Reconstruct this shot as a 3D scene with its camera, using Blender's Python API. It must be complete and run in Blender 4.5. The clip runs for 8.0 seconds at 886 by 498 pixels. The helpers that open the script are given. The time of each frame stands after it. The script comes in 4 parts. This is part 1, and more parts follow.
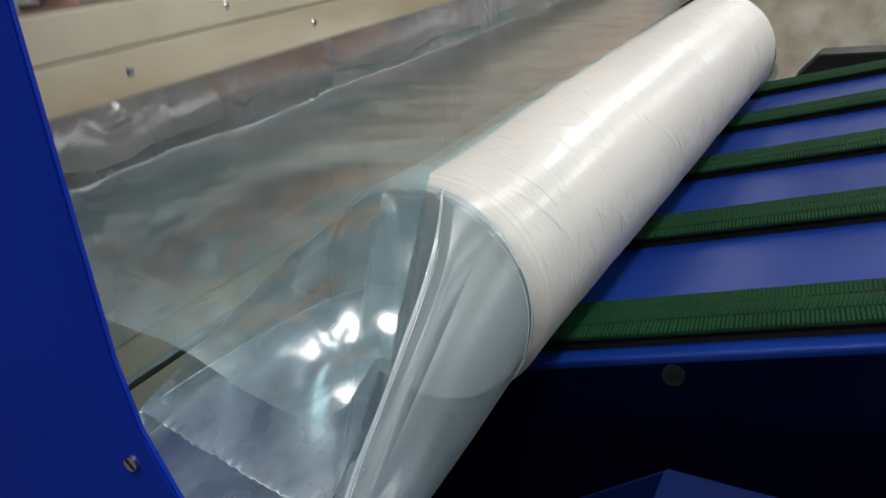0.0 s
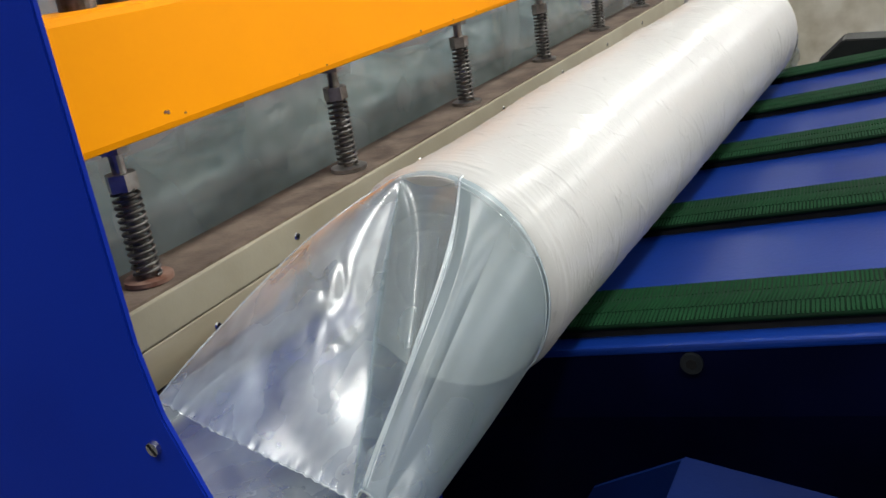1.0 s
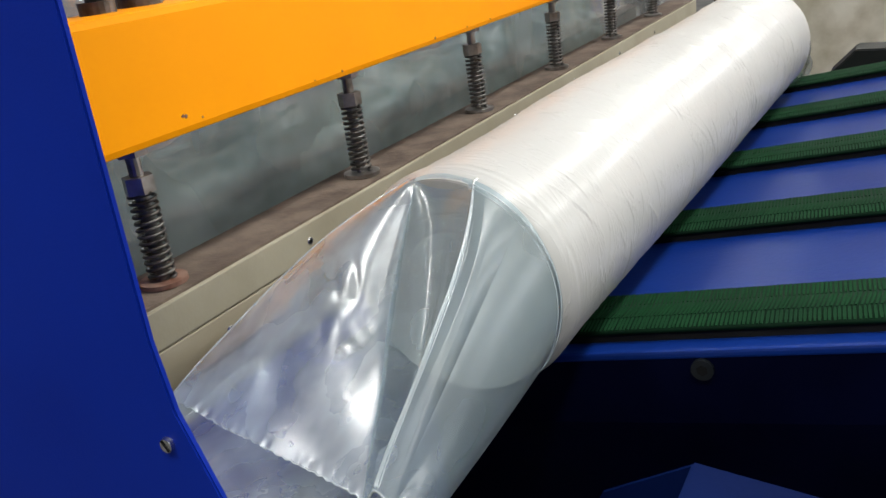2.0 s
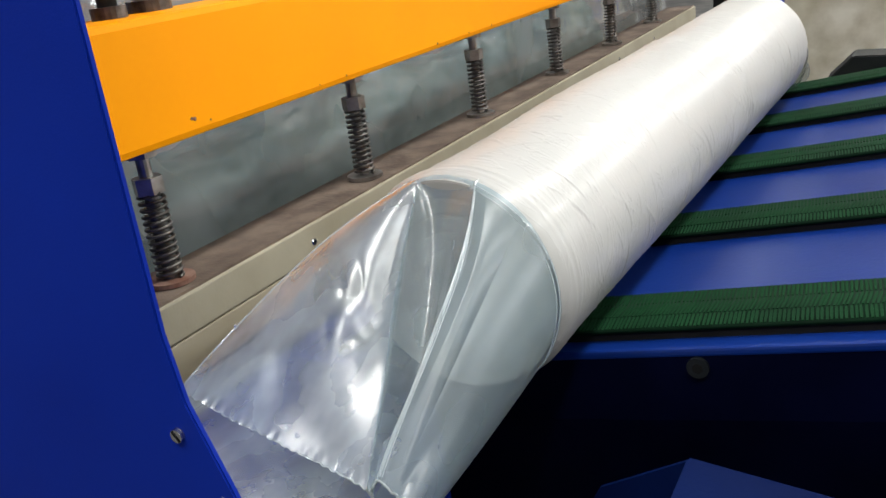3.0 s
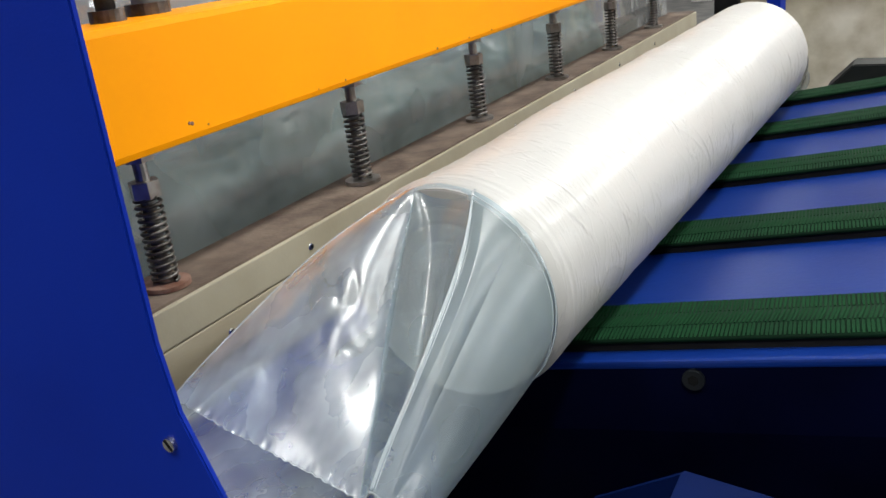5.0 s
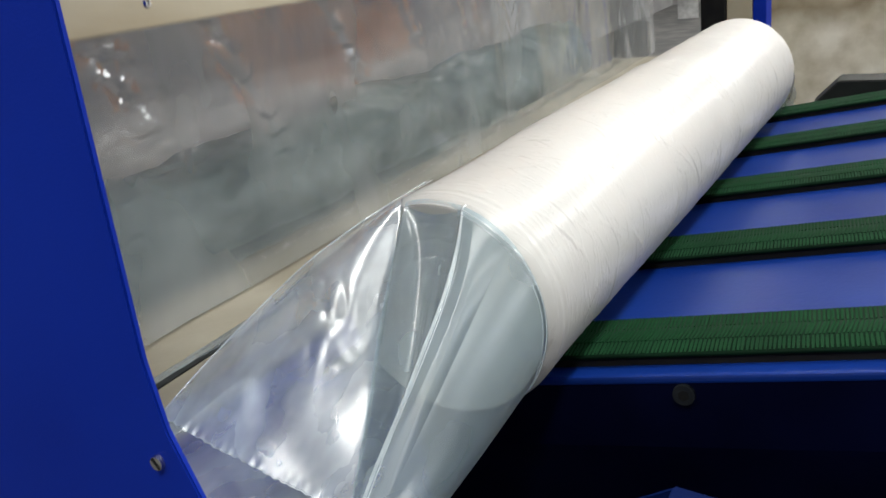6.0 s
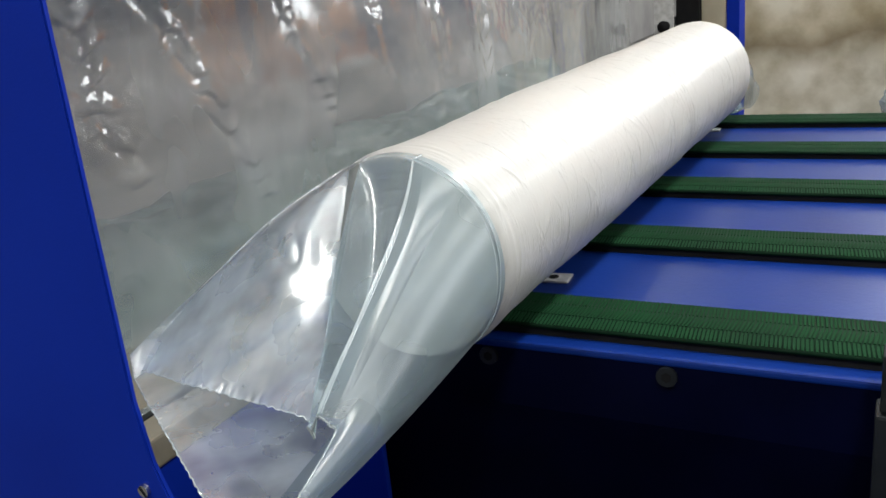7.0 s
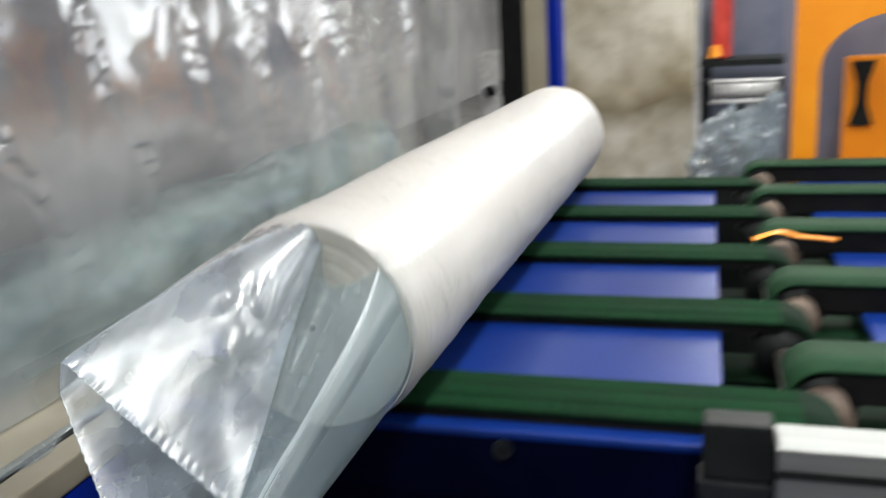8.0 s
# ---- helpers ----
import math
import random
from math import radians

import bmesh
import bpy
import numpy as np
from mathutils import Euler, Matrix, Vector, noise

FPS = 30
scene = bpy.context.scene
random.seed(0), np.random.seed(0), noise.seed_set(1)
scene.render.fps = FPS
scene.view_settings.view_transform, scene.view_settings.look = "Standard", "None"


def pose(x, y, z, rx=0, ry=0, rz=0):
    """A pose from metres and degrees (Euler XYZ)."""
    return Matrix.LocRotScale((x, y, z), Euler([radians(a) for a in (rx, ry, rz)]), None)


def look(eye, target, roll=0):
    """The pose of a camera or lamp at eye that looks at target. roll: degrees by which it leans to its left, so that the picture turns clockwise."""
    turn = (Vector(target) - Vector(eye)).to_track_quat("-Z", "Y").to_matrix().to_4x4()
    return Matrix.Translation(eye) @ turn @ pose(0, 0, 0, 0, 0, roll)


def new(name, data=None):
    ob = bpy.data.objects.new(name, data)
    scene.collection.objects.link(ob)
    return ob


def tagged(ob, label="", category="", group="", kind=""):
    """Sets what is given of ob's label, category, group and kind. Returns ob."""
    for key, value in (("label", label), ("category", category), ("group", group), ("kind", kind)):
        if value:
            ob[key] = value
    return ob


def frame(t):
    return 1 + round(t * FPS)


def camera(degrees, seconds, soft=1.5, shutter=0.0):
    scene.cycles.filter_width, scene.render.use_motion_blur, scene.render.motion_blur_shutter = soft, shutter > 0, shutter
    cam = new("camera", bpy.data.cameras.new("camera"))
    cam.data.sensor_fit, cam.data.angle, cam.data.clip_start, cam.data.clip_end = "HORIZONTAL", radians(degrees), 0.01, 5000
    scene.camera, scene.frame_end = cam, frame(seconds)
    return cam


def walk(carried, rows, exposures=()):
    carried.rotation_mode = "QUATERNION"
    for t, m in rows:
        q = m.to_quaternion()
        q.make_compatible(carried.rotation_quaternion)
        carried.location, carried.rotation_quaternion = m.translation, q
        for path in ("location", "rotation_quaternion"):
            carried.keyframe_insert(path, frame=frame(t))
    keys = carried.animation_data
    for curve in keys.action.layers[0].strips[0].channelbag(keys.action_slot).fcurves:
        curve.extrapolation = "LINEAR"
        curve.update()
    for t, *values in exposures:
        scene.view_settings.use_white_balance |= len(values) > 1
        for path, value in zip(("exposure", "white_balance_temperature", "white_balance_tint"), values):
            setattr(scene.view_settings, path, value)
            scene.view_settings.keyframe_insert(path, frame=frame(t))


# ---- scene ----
cam = camera(53.8, 8.0, 1.5, 0.5)
PATH = [
    (0, (0.767, -0.818, 0.339), (-0.128, 0.839, -0.334), -8.10),
    (0.5, (0.775, -0.823, 0.332), (-0.142, 0.815, -0.358), -9.14),
    (1, (0.769, -0.819, 0.340), (-0.164, 0.809, -0.354), -8.61),
    (1.5, (0.763, -0.819, 0.339), (-0.183, 0.804, -0.350), -8.12),
    (3, (0.775, -0.845, 0.342), (-0.174, 0.783, -0.328), -7.71),
    (3.5, (0.775, -0.846, 0.343), (-0.172, 0.784, -0.327), -7.09),
    (4, (0.772, -0.844, 0.344), (-0.167, 0.794, -0.314), -7.09),
    (5.5, (0.775, -0.838, 0.351), (-0.172, 0.789, -0.326), -6.82),
    (6, (0.773, -0.838, 0.349), (-0.152, 0.815, -0.292), -6.75),
    (6.5, (0.760, -0.838, 0.350), (-0.124, 0.850, -0.261), -6.24),
    (7, (0.851, -0.897, 0.415), (-0.061, 0.776, -0.194), -5.80),
    (7.2, (0.836, -0.890, 0.408), (-0.050, 0.794, -0.206), -4.50),
    (7.5, (0.836, -0.889, 0.409), (-0.012, 0.836, -0.144), -4.61),
    (7.7, (0.833, -0.881, 0.397), (0.047, 0.867, -0.177), -3.74),
    (7.8, (0.837, -0.873, 0.401), (0.096, 0.896, -0.166), -3.85),
    (8, (0.847, -0.873, 0.433), (0.277, 0.972, -0.089), -3.63),
]
walk(cam, [(t, look(eye, target, roll)) for t, eye, target, roll in PATH], exposures=[(0, -0.34), (0.5, -0.24), (0.9, -0.19), (2, -0.09), (8, 0.02)])

# ---- light: a hall with fluorescent fittings under its ceiling ----
world = bpy.data.worlds.new("hall_air")
world.use_nodes = True
world.node_tree.nodes["Background"].inputs[0].default_value = (0.8, 0.9, 1.0, 1)
world.node_tree.nodes["Background"].inputs[1].default_value = 0.02
scene.world = world

FLOOR_Z, CEIL_Z = -0.85, 3.0
TUBES = [(-0.35, 0.7), (1.5, 0.7), (-0.35, 3.4), (1.5, 3.4), (-0.35, -1.8), (1.5, -1.8)]
TUBES += [(x, y) for x in (1.5, 3.9) for y in (6.1, 8.8, 11.5)] + [(3.9, 0.7), (3.9, 3.4)]


def hall_lamps():
    for i, (x, y) in enumerate(TUBES):
        lamp = bpy.data.lights.new("tube_light", "AREA")
        lamp.shape, lamp.size, lamp.size_y = "RECTANGLE", 0.30, 1.5
        lamp.energy, lamp.color = (72 if x > 0 else 54), (0.985, 1.0, 0.965)
        ob = new("tube_light", lamp)
        ob.matrix_basis = pose(x, y, CEIL_Z - 0.28, 0, 0, 0)


hall_lamps()
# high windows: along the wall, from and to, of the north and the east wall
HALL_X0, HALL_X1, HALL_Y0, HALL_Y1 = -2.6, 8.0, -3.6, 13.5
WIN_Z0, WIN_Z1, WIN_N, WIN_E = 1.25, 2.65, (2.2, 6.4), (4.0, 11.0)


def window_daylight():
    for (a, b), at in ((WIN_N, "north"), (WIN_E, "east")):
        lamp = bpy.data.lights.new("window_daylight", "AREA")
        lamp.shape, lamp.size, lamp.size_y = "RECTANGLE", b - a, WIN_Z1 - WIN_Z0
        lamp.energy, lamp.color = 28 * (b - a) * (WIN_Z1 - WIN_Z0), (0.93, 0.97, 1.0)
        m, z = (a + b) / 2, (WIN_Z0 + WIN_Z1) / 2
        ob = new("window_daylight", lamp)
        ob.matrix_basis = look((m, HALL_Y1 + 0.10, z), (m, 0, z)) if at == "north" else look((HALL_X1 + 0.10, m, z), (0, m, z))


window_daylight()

# ---- materials ----
def nodes_of(name):
    m = bpy.data.materials.new(name)
    m.use_nodes = True
    nt = m.node_tree
    return m, nt, nt.nodes["Principled BSDF"]


def mottle(nt, scale, lo, hi, c0, c1, detail=6.0, coords="Object", stretch=(1, 1, 1)):
    """Colour that drifts between c0 and c1 with a noise of that scale."""
    tc = nt.nodes.new("ShaderNodeTexCoord")
    mp = nt.nodes.new("ShaderNodeMapping")
    mp.inputs["Scale"].default_value = stretch
    nz = nt.nodes.new("ShaderNodeTexNoise")
    nz.inputs["Scale"].default_value, nz.inputs["Detail"].default_value = scale, detail
    rp = nt.nodes.new("ShaderNodeValToRGB")
    rp.color_ramp.elements[0].position, rp.color_ramp.elements[1].position = lo, hi
    rp.color_ramp.elements[0].color, rp.color_ramp.elements[1].color = (*c0, 1), (*c1, 1)
    nt.links.new(tc.outputs[coords], mp.inputs[0])
    nt.links.new(mp.outputs[0], nz.inputs["Vector"])
    nt.links.new(nz.outputs["Fac"], rp.inputs[0])
    return rp.outputs[0], nz.outputs["Fac"], mp.outputs[0]


def bump(nt, bs, height, strength, distance=0.002):
    b = nt.nodes.new("ShaderNodeBump")
    b.inputs["Strength"].default_value, b.inputs["Distance"].default_value = strength, distance
    nt.links.new(height, b.inputs["Height"])
    nt.links.new(b.outputs[0], bs.inputs["Normal"])
    return b


def surface(name, c0, c1, rough, metal=0.0, scale=14, fine=180, relief=0.15, coat=0.0, lo=0.35, hi=0.65, stretch=(1, 1, 1), gloss=0.5):
    """Painted, metal or plastic surface with two scales of variation."""
    m, nt, bs = nodes_of(name)
    col, fac, vec = mottle(nt, scale, lo, hi, c0, c1, stretch=stretch)
    nt.links.new(col, bs.inputs["Base Color"])
    bs.inputs["Metallic"].default_value = metal
    nz = nt.nodes.new("ShaderNodeTexNoise")
    nz.inputs["Scale"].default_value, nz.inputs["Detail"].default_value = fine, 3
    nt.links.new(vec, nz.inputs["Vector"])
    mr = nt.nodes.new("ShaderNodeMapRange")
    mr.inputs["To Min"].default_value, mr.inputs["To Max"].default_value = rough * 0.8, min(1, rough * 1.25)
    nt.links.new(fac, mr.inputs["Value"])
    nt.links.new(mr.outputs[0], bs.inputs["Roughness"])
    bs.inputs["Coat Weight"].default_value = coat
    bs.inputs["Specular IOR Level"].default_value = gloss
    bs.inputs["Coat Roughness"].default_value = 0.15
    bump(nt, bs, nz.outputs["Fac"], relief)
    return m


def film(name, tint, haze, gloss, rough, wrinkle, scale, stretch=(1, 1, 1), sharp=None, streak=(1, 1, 1), milky=(0.76, 0.89, 0.95), spread=0.25):
    """Thin clear polythene: mostly see-through, with a milky haze and sharp glints."""
    m, nt, bs = nodes_of(name)
    out = nt.nodes["Material Output"]
    nt.nodes.remove(bs)
    tr = nt.nodes.new("ShaderNodeBsdfTransparent")
    tr.inputs[0].default_value = (*tint, 1)
    gl = nt.nodes.new("ShaderNodeBsdfGlossy")
    gl.inputs["Roughness"].default_value = rough
    df = nt.nodes.new("ShaderNodeBsdfDiffuse")
    df.inputs[0].default_value = (*milky, 1)
    tl = nt.nodes.new("ShaderNodeBsdfTranslucent")
    tl.inputs[0].default_value = (*milky, 1)
    milk = nt.nodes.new("ShaderNodeMixShader")
    milk.inputs[0].default_value = 0.5
    nt.links.new(df.outputs[0], milk.inputs[1])
    nt.links.new(tl.outputs[0], milk.inputs[2])
    tc = nt.nodes.new("ShaderNodeTexCoord")
    mp = nt.nodes.new("ShaderNodeMapping")
    mp.inputs["Scale"].default_value = stretch
    nt.links.new(tc.outputs["Object"], mp.inputs[0])
    nz = nt.nodes.new("ShaderNodeTexNoise")
    nz.inputs["Scale"].default_value, nz.inputs["Detail"].default_value = scale, 5
    nz.inputs["Distortion"].default_value = 0.2
    nt.links.new(mp.outputs[0], nz.inputs["Vector"])
    b = nt.nodes.new("ShaderNodeBump")
    b.inputs["Strength"].default_value, b.inputs["Distance"].default_value = wrinkle, 0.01
    nt.links.new(nz.outputs["Fac"], b.inputs["Height"])
    nt.links.new(b.outputs[0], gl.inputs["Normal"])
    nt.links.new(b.outputs[0], df.inputs["Normal"])
    if sharp is not None:
        spot = nt.nodes.new("ShaderNodeTexNoise")
        spot.inputs["Scale"].default_value, spot.inputs["Detail"].default_value = scale * 0.9, 4
        nt.links.new(mp.outputs[0], spot.inputs["Vector"])
        span = nt.nodes.new("ShaderNodeMapRange")
        for key, value in (("From Min", 0.50), ("From Max", 0.62), ("To Min", rough), ("To Max", sharp)):
            span.inputs[key].default_value = value
        nt.links.new(spot.outputs["Fac"], span.inputs["Value"])
        nt.links.new(span.outputs[0], gl.inputs["Roughness"])
    lw = nt.nodes.new("ShaderNodeLayerWeight")
    lw.inputs["Blend"].default_value = 0.5
    nt.links.new(b.outputs[0], lw.inputs["Normal"])
    pw = nt.nodes.new("ShaderNodeMath")
    pw.operation = "POWER"
    pw.inputs[1].default_value = 4.0
    nt.links.new(lw.outputs["Facing"], pw.inputs[0])
    fr = nt.nodes.new("ShaderNodeMath")
    fr.operation = "MULTIPLY_ADD"
    fr.inputs[1].default_value, fr.inputs[2].default_value = 0.85, 0.075
    nt.links.new(pw.outputs[0], fr.inputs[0])
    ml = nt.nodes.new("ShaderNodeMath")
    ml.operation, ml.use_clamp = "MULTIPLY", True
    ml.inputs[1].default_value = gloss
    nt.links.new(fr.outputs[0], ml.inputs[0])
    a = nt.nodes.new("ShaderNodeMixShader")
    hz = nt.nodes.new("ShaderNodeTexNoise")
    hz.inputs["Scale"].default_value, hz.inputs["Detail"].default_value = scale * 0.5, 3
    hm = nt.nodes.new("ShaderNodeMapping")
    hm.inputs["Scale"].default_value = streak
    nt.links.new(tc.outputs["Object"], hm.inputs[0])
    nt.links.new(hm.outputs[0], hz.inputs["Vector"])
    hr = nt.nodes.new("ShaderNodeMapRange")
    for key, value in (("From Min", 0.36), ("From Max", 0.64), ("To Min", haze * (1 - spread)), ("To Max", haze * (1 + spread))):
        hr.inputs[key].default_value = value
    nt.links.new(hz.outputs["Fac"], hr.inputs["Value"])
    nt.links.new(hr.outputs[0], a.inputs[0])
    nt.links.new(tr.outputs[0], a.inputs[1])
    nt.links.new(milk.outputs[0], a.inputs[2])
    c = nt.nodes.new("ShaderNodeMixShader")
    nt.links.new(ml.outputs[0], c.inputs[0])
    nt.links.new(a.outputs[0], c.inputs[1])
    nt.links.new(gl.outputs[0], c.inputs[2])
    nt.links.new(c.outputs[0], out.inputs["Surface"])
    return m


def belt_cloth():
    """Green rubber belt with rows of short curved ribs across it."""
    m, nt, bs = nodes_of("green_ribbed_rubber")
    col, fac, vec = mottle(nt, 9, 0.3, 0.7, (0.004, 0.030, 0.011), (0.008, 0.046, 0.017))
    nt.links.new(col, bs.inputs["Base Color"])
    bs.inputs["Roughness"].default_value = 0.75
    bs.inputs["Specular IOR Level"].default_value = 0.2
    sep = nt.nodes.new("ShaderNodeSeparateXYZ")
    nt.links.new(vec, sep.inputs[0])

    def op(kind, a, b=None):
        n = nt.nodes.new("ShaderNodeMath")
        n.operation = kind
        for k, v in enumerate((a, b)):
            if v is None:
                continue
            if isinstance(v, (int, float)):
                n.inputs[k].default_value = v
            else:
                nt.links.new(v, n.inputs[k])
        return n.outputs[0]

    row = op("FRACT", op("MULTIPLY", sep.outputs[1], 1 / 0.034))
    arc = op("MULTIPLY", op("POWER", op("ABSOLUTE", op("SUBTRACT", row, 0.5)), 2.0), 0.018)
    rib = op("FRACT", op("MULTIPLY", op("ADD", sep.outputs[0], arc), 1 / 0.0045))
    ridge = op("GREATER_THAN", op("ABSOLUTE", op("SUBTRACT", rib, 0.5)), 0.27)
    edge = op("LESS_THAN", op("ABSOLUTE", op("SUBTRACT", row, 0.5)), 0.40)
    h = op("MULTIPLY", ridge, edge)
    bump(nt, bs, op("SUBTRACT", 1.0, h), 0.9, 0.003)
    # grooves between the ribs get a darker colour in place of their shade
    dark = nt.nodes.new("ShaderNodeMixRGB")
    dark.blend_type = "MULTIPLY"
    nt.links.new(op("MULTIPLY", h, 0.55), dark.inputs[0])
    nt.links.new(col, dark.inputs[1])
    dark.inputs[2].default_value = (0.3, 0.35, 0.3, 1)
    nt.links.new(dark.outputs[0], bs.inputs["Base Color"])
    return m


def foam_skin():
    """White rolled foam under tight shrunken film, with fine creases round it."""
    m, nt, bs = nodes_of("white_foam_under_film")
    col, fac, vec = mottle(nt, 5, 0.3, 0.75, (0.44, 0.43, 0.412), (0.515, 0.505, 0.485), stretch=(1, 0.6, 1))
    nt.links.new(col, bs.inputs["Base Color"])
    bs.inputs["Roughness"].default_value = 0.5
    bs.inputs["Coat Weight"].default_value = 0.30
    bs.inputs["Coat Roughness"].default_value = 0.17
    mp = nt.nodes.new("ShaderNodeMapping")
    mp.inputs["Scale"].default_value = (1.6, 9, 1.6)
    tc = nt.nodes.new("ShaderNodeTexCoord")
    nt.links.new(tc.outputs["Object"], mp.inputs[0])
    nz = nt.nodes.new("ShaderNodeTexNoise")
    nz.inputs["Scale"].default_value, nz.inputs["Detail"].default_value = 5.5, 6
    nz.inputs["Distortion"].default_value = 1.2
    nt.links.new(mp.outputs[0], nz.inputs["Vector"])
    r = nt.nodes.new("ShaderNodeValToRGB")
    r.color_ramp.elements[0].position, r.color_ramp.elements[1].position = 0.46, 0.5
    e = r.color_ramp.elements.new(0.54)
    r.color_ramp.elements[0].color = r.color_ramp.elements[2].color = (0, 0, 0, 1)
    r.color_ramp.elements[1].color = (1, 1, 1, 1)
    nt.links.new(nz.outputs["Fac"], r.inputs[0])
    bump(nt, bs, r.outputs[0], 0.26, 0.004)
    return m


DAMP_Z0, DAMP_Z1 = 0.07, 0.47


def mould_plaster():
    """Pale plaster with brown-grey mould in blotches of several sizes."""
    m, nt, bs = nodes_of("mouldy_plaster")
    c1, f1, vec = mottle(nt, 2.3, 0.40, 0.62, (0.56, 0.52, 0.41), (0.84, 0.81, 0.72), detail=9)
    # the damp has left its darkest stains in a ragged belt at one height
    sep = nt.nodes.new("ShaderNodeSeparateXYZ")
    nt.links.new(vec, sep.inputs[0])
    wave = nt.nodes.new("ShaderNodeMath")
    wave.operation, wave.inputs[1].default_value = "MULTIPLY_ADD", 0.42
    nt.links.new(f1, wave.inputs[0])
    nt.links.new(sep.outputs["Z"], wave.inputs[2])
    belt = nt.nodes.new("ShaderNodeValToRGB")
    els = belt.color_ramp.elements
    els[0].position, els[1].position = DAMP_Z0, DAMP_Z1
    els[0].color, els[1].color = (1, 1, 1, 1), (0.85, 0.82, 0.76, 1)
    for p, c in ((DAMP_Z0 + 0.10, (0.34, 0.28, 0.19, 1)), (DAMP_Z0 + 0.2, (0.62, 0.56, 0.44, 1))):
        e = els.new(p)
        e.color = c
    nt.links.new(wave.outputs[0], belt.inputs[0])
    stain = nt.nodes.new("ShaderNodeMixRGB")
    stain.blend_type = "MULTIPLY"
    stain.inputs[0].default_value = 0.85
    nt.links.new(c1, stain.inputs[1])
    nt.links.new(belt.outputs[0], stain.inputs[2])
    c1 = stain.outputs[0]
    c2, f2, _ = mottle(nt, 9.0, 0.30, 0.60, (0.62, 0.58, 0.50), (1, 1, 1), detail=8)
    mix = nt.nodes.new("ShaderNodeMixRGB")
    mix.blend_type = "MULTIPLY"
    mix.inputs[0].default_value = 0.8
    nt.links.new(c1, mix.inputs[1])
    nt.links.new(c2, mix.inputs[2])
    nt.links.new(mix.outputs[0], bs.inputs["Base Color"])
    bs.inputs["Roughness"].default_value = 0.8
    bump(nt, bs, f2, 0.5, 0.006)
    return m


BLUE = surface("blue_enamel", (0.0012, 0.016, 0.245), (0.002, 0.020, 0.28), 0.6, relief=0.10, fine=420, scale=4, gloss=0.1)
# machine blue darkened for the cover, which sits in shade under the table
SHADED_COVER_M = surface("shaded_cover_enamel", (0.0006, 0.0055, 0.042), (0.0009, 0.0075, 0.056), 0.6, relief=0.2, scale=4, gloss=0.06)
BLOCK_M = surface("black_steel", (0.006, 0.008, 0.010), (0.014, 0.016, 0.018), 0.45, scale=14, gloss=0.3)
PALE = surface("dull_zinc", (0.42, 0.42, 0.41), (0.58, 0.58, 0.57), 0.5, metal=0.2, scale=60)
# fascia blue taken nearly to black: the shade below the bed is in this colour
SHADED_BLUE = surface("shaded_blue_enamel", (0.0004, 0.0009, 0.009), (0.0007, 0.0015, 0.015), 0.5, relief=0.1, scale=6, gloss=0.06)
BED_BLUE = surface("blue_bed_enamel", (0.002, 0.017, 0.135), (0.004, 0.024, 0.165), 0.3, relief=0.1, scale=5, gloss=0.27)
YELLOW = surface("yellow_enamel", (0.90, 0.305, 0.0), (0.97, 0.335, 0.0), 0.5, relief=0.05, scale=3, gloss=0.08)
ORANGE = surface("orange_enamel", (0.80, 0.26, 0.006), (0.88, 0.32, 0.01), 0.4, scale=5)
BEIGE = surface("beige_enamel", (0.295, 0.26, 0.185), (0.38, 0.345, 0.26), 0.5, scale=6, relief=0.12)
BEIGE_WORN = surface("worn_beige_enamel", (0.23, 0.18, 0.105), (0.385, 0.345, 0.26), 0.5, scale=3, relief=0.15, stretch=(1, 0.7, 3))
# jaw's beige, darkened for the shade and the film that hangs before it
JAW_M = surface("shaded_beige_enamel", (0.19, 0.165, 0.12), (0.30, 0.27, 0.21), 0.5, scale=5, relief=0.2)
DUSTY = surface("dusty_brown_plate", (0.065, 0.042, 0.031), (0.16, 0.118, 0.09), 0.75, scale=22, relief=0.4)
STEEL = surface("worn_steel", (0.20, 0.18, 0.16), (0.42, 0.40, 0.38), 0.35, metal=0.9, scale=40)
DARK_STEEL = surface("dark_spring_steel", (0.05, 0.045, 0.04), (0.16, 0.15, 0.14), 0.4, metal=0.85, scale=60)
RUST = surface("rusty_washer", (0.16, 0.06, 0.035), (0.28, 0.17, 0.13), 0.7, metal=0.3, scale=50)
CHROME = surface("bright_steel", (0.55, 0.55, 0.54), (0.72, 0.72, 0.71), 0.22, metal=1.0, scale=30)
ALU = surface("anodised_aluminium", (0.24, 0.245, 0.24), (0.32, 0.325, 0.32), 0.5, metal=0.85, scale=10, stretch=(0.2, 6, 6))
BLACK = surface("black_rubber", (0.004, 0.004, 0.005), (0.009, 0.009, 0.009), 0.8, scale=20, gloss=0.15)
DARK = surface("dark_grey_plate", (0.006, 0.008, 0.008), (0.012, 0.014, 0.014), 0.55, scale=16, gloss=0.22)
GREEN = surface("green_rubber", (0.0022, 0.024, 0.008), (0.0045, 0.036, 0.012), 0.85, scale=9, relief=0.25, gloss=0.07)
# darker copy of the rib green: shade in the gaps, put into the base colour
BELT_BASE = surface("shaded_belt_base", (0.001, 0.009, 0.0035), (0.002, 0.015, 0.006), 0.8, scale=14, gloss=0.1)
BELT_CLOTH = belt_cloth()
FOAM = foam_skin()
END_FOAM = surface("foam_end_layers", (0.42, 0.42, 0.37), (0.54, 0.53, 0.47), 0.7, scale=14)
BAG = film("clear_bag_film", (0.90, 0.955, 0.97), 0.25, 1.3, 0.24, 0.16, 12, (1, 1, 1), None, (3, 0.4, 3), (0.78, 0.91, 0.98), 0.35)
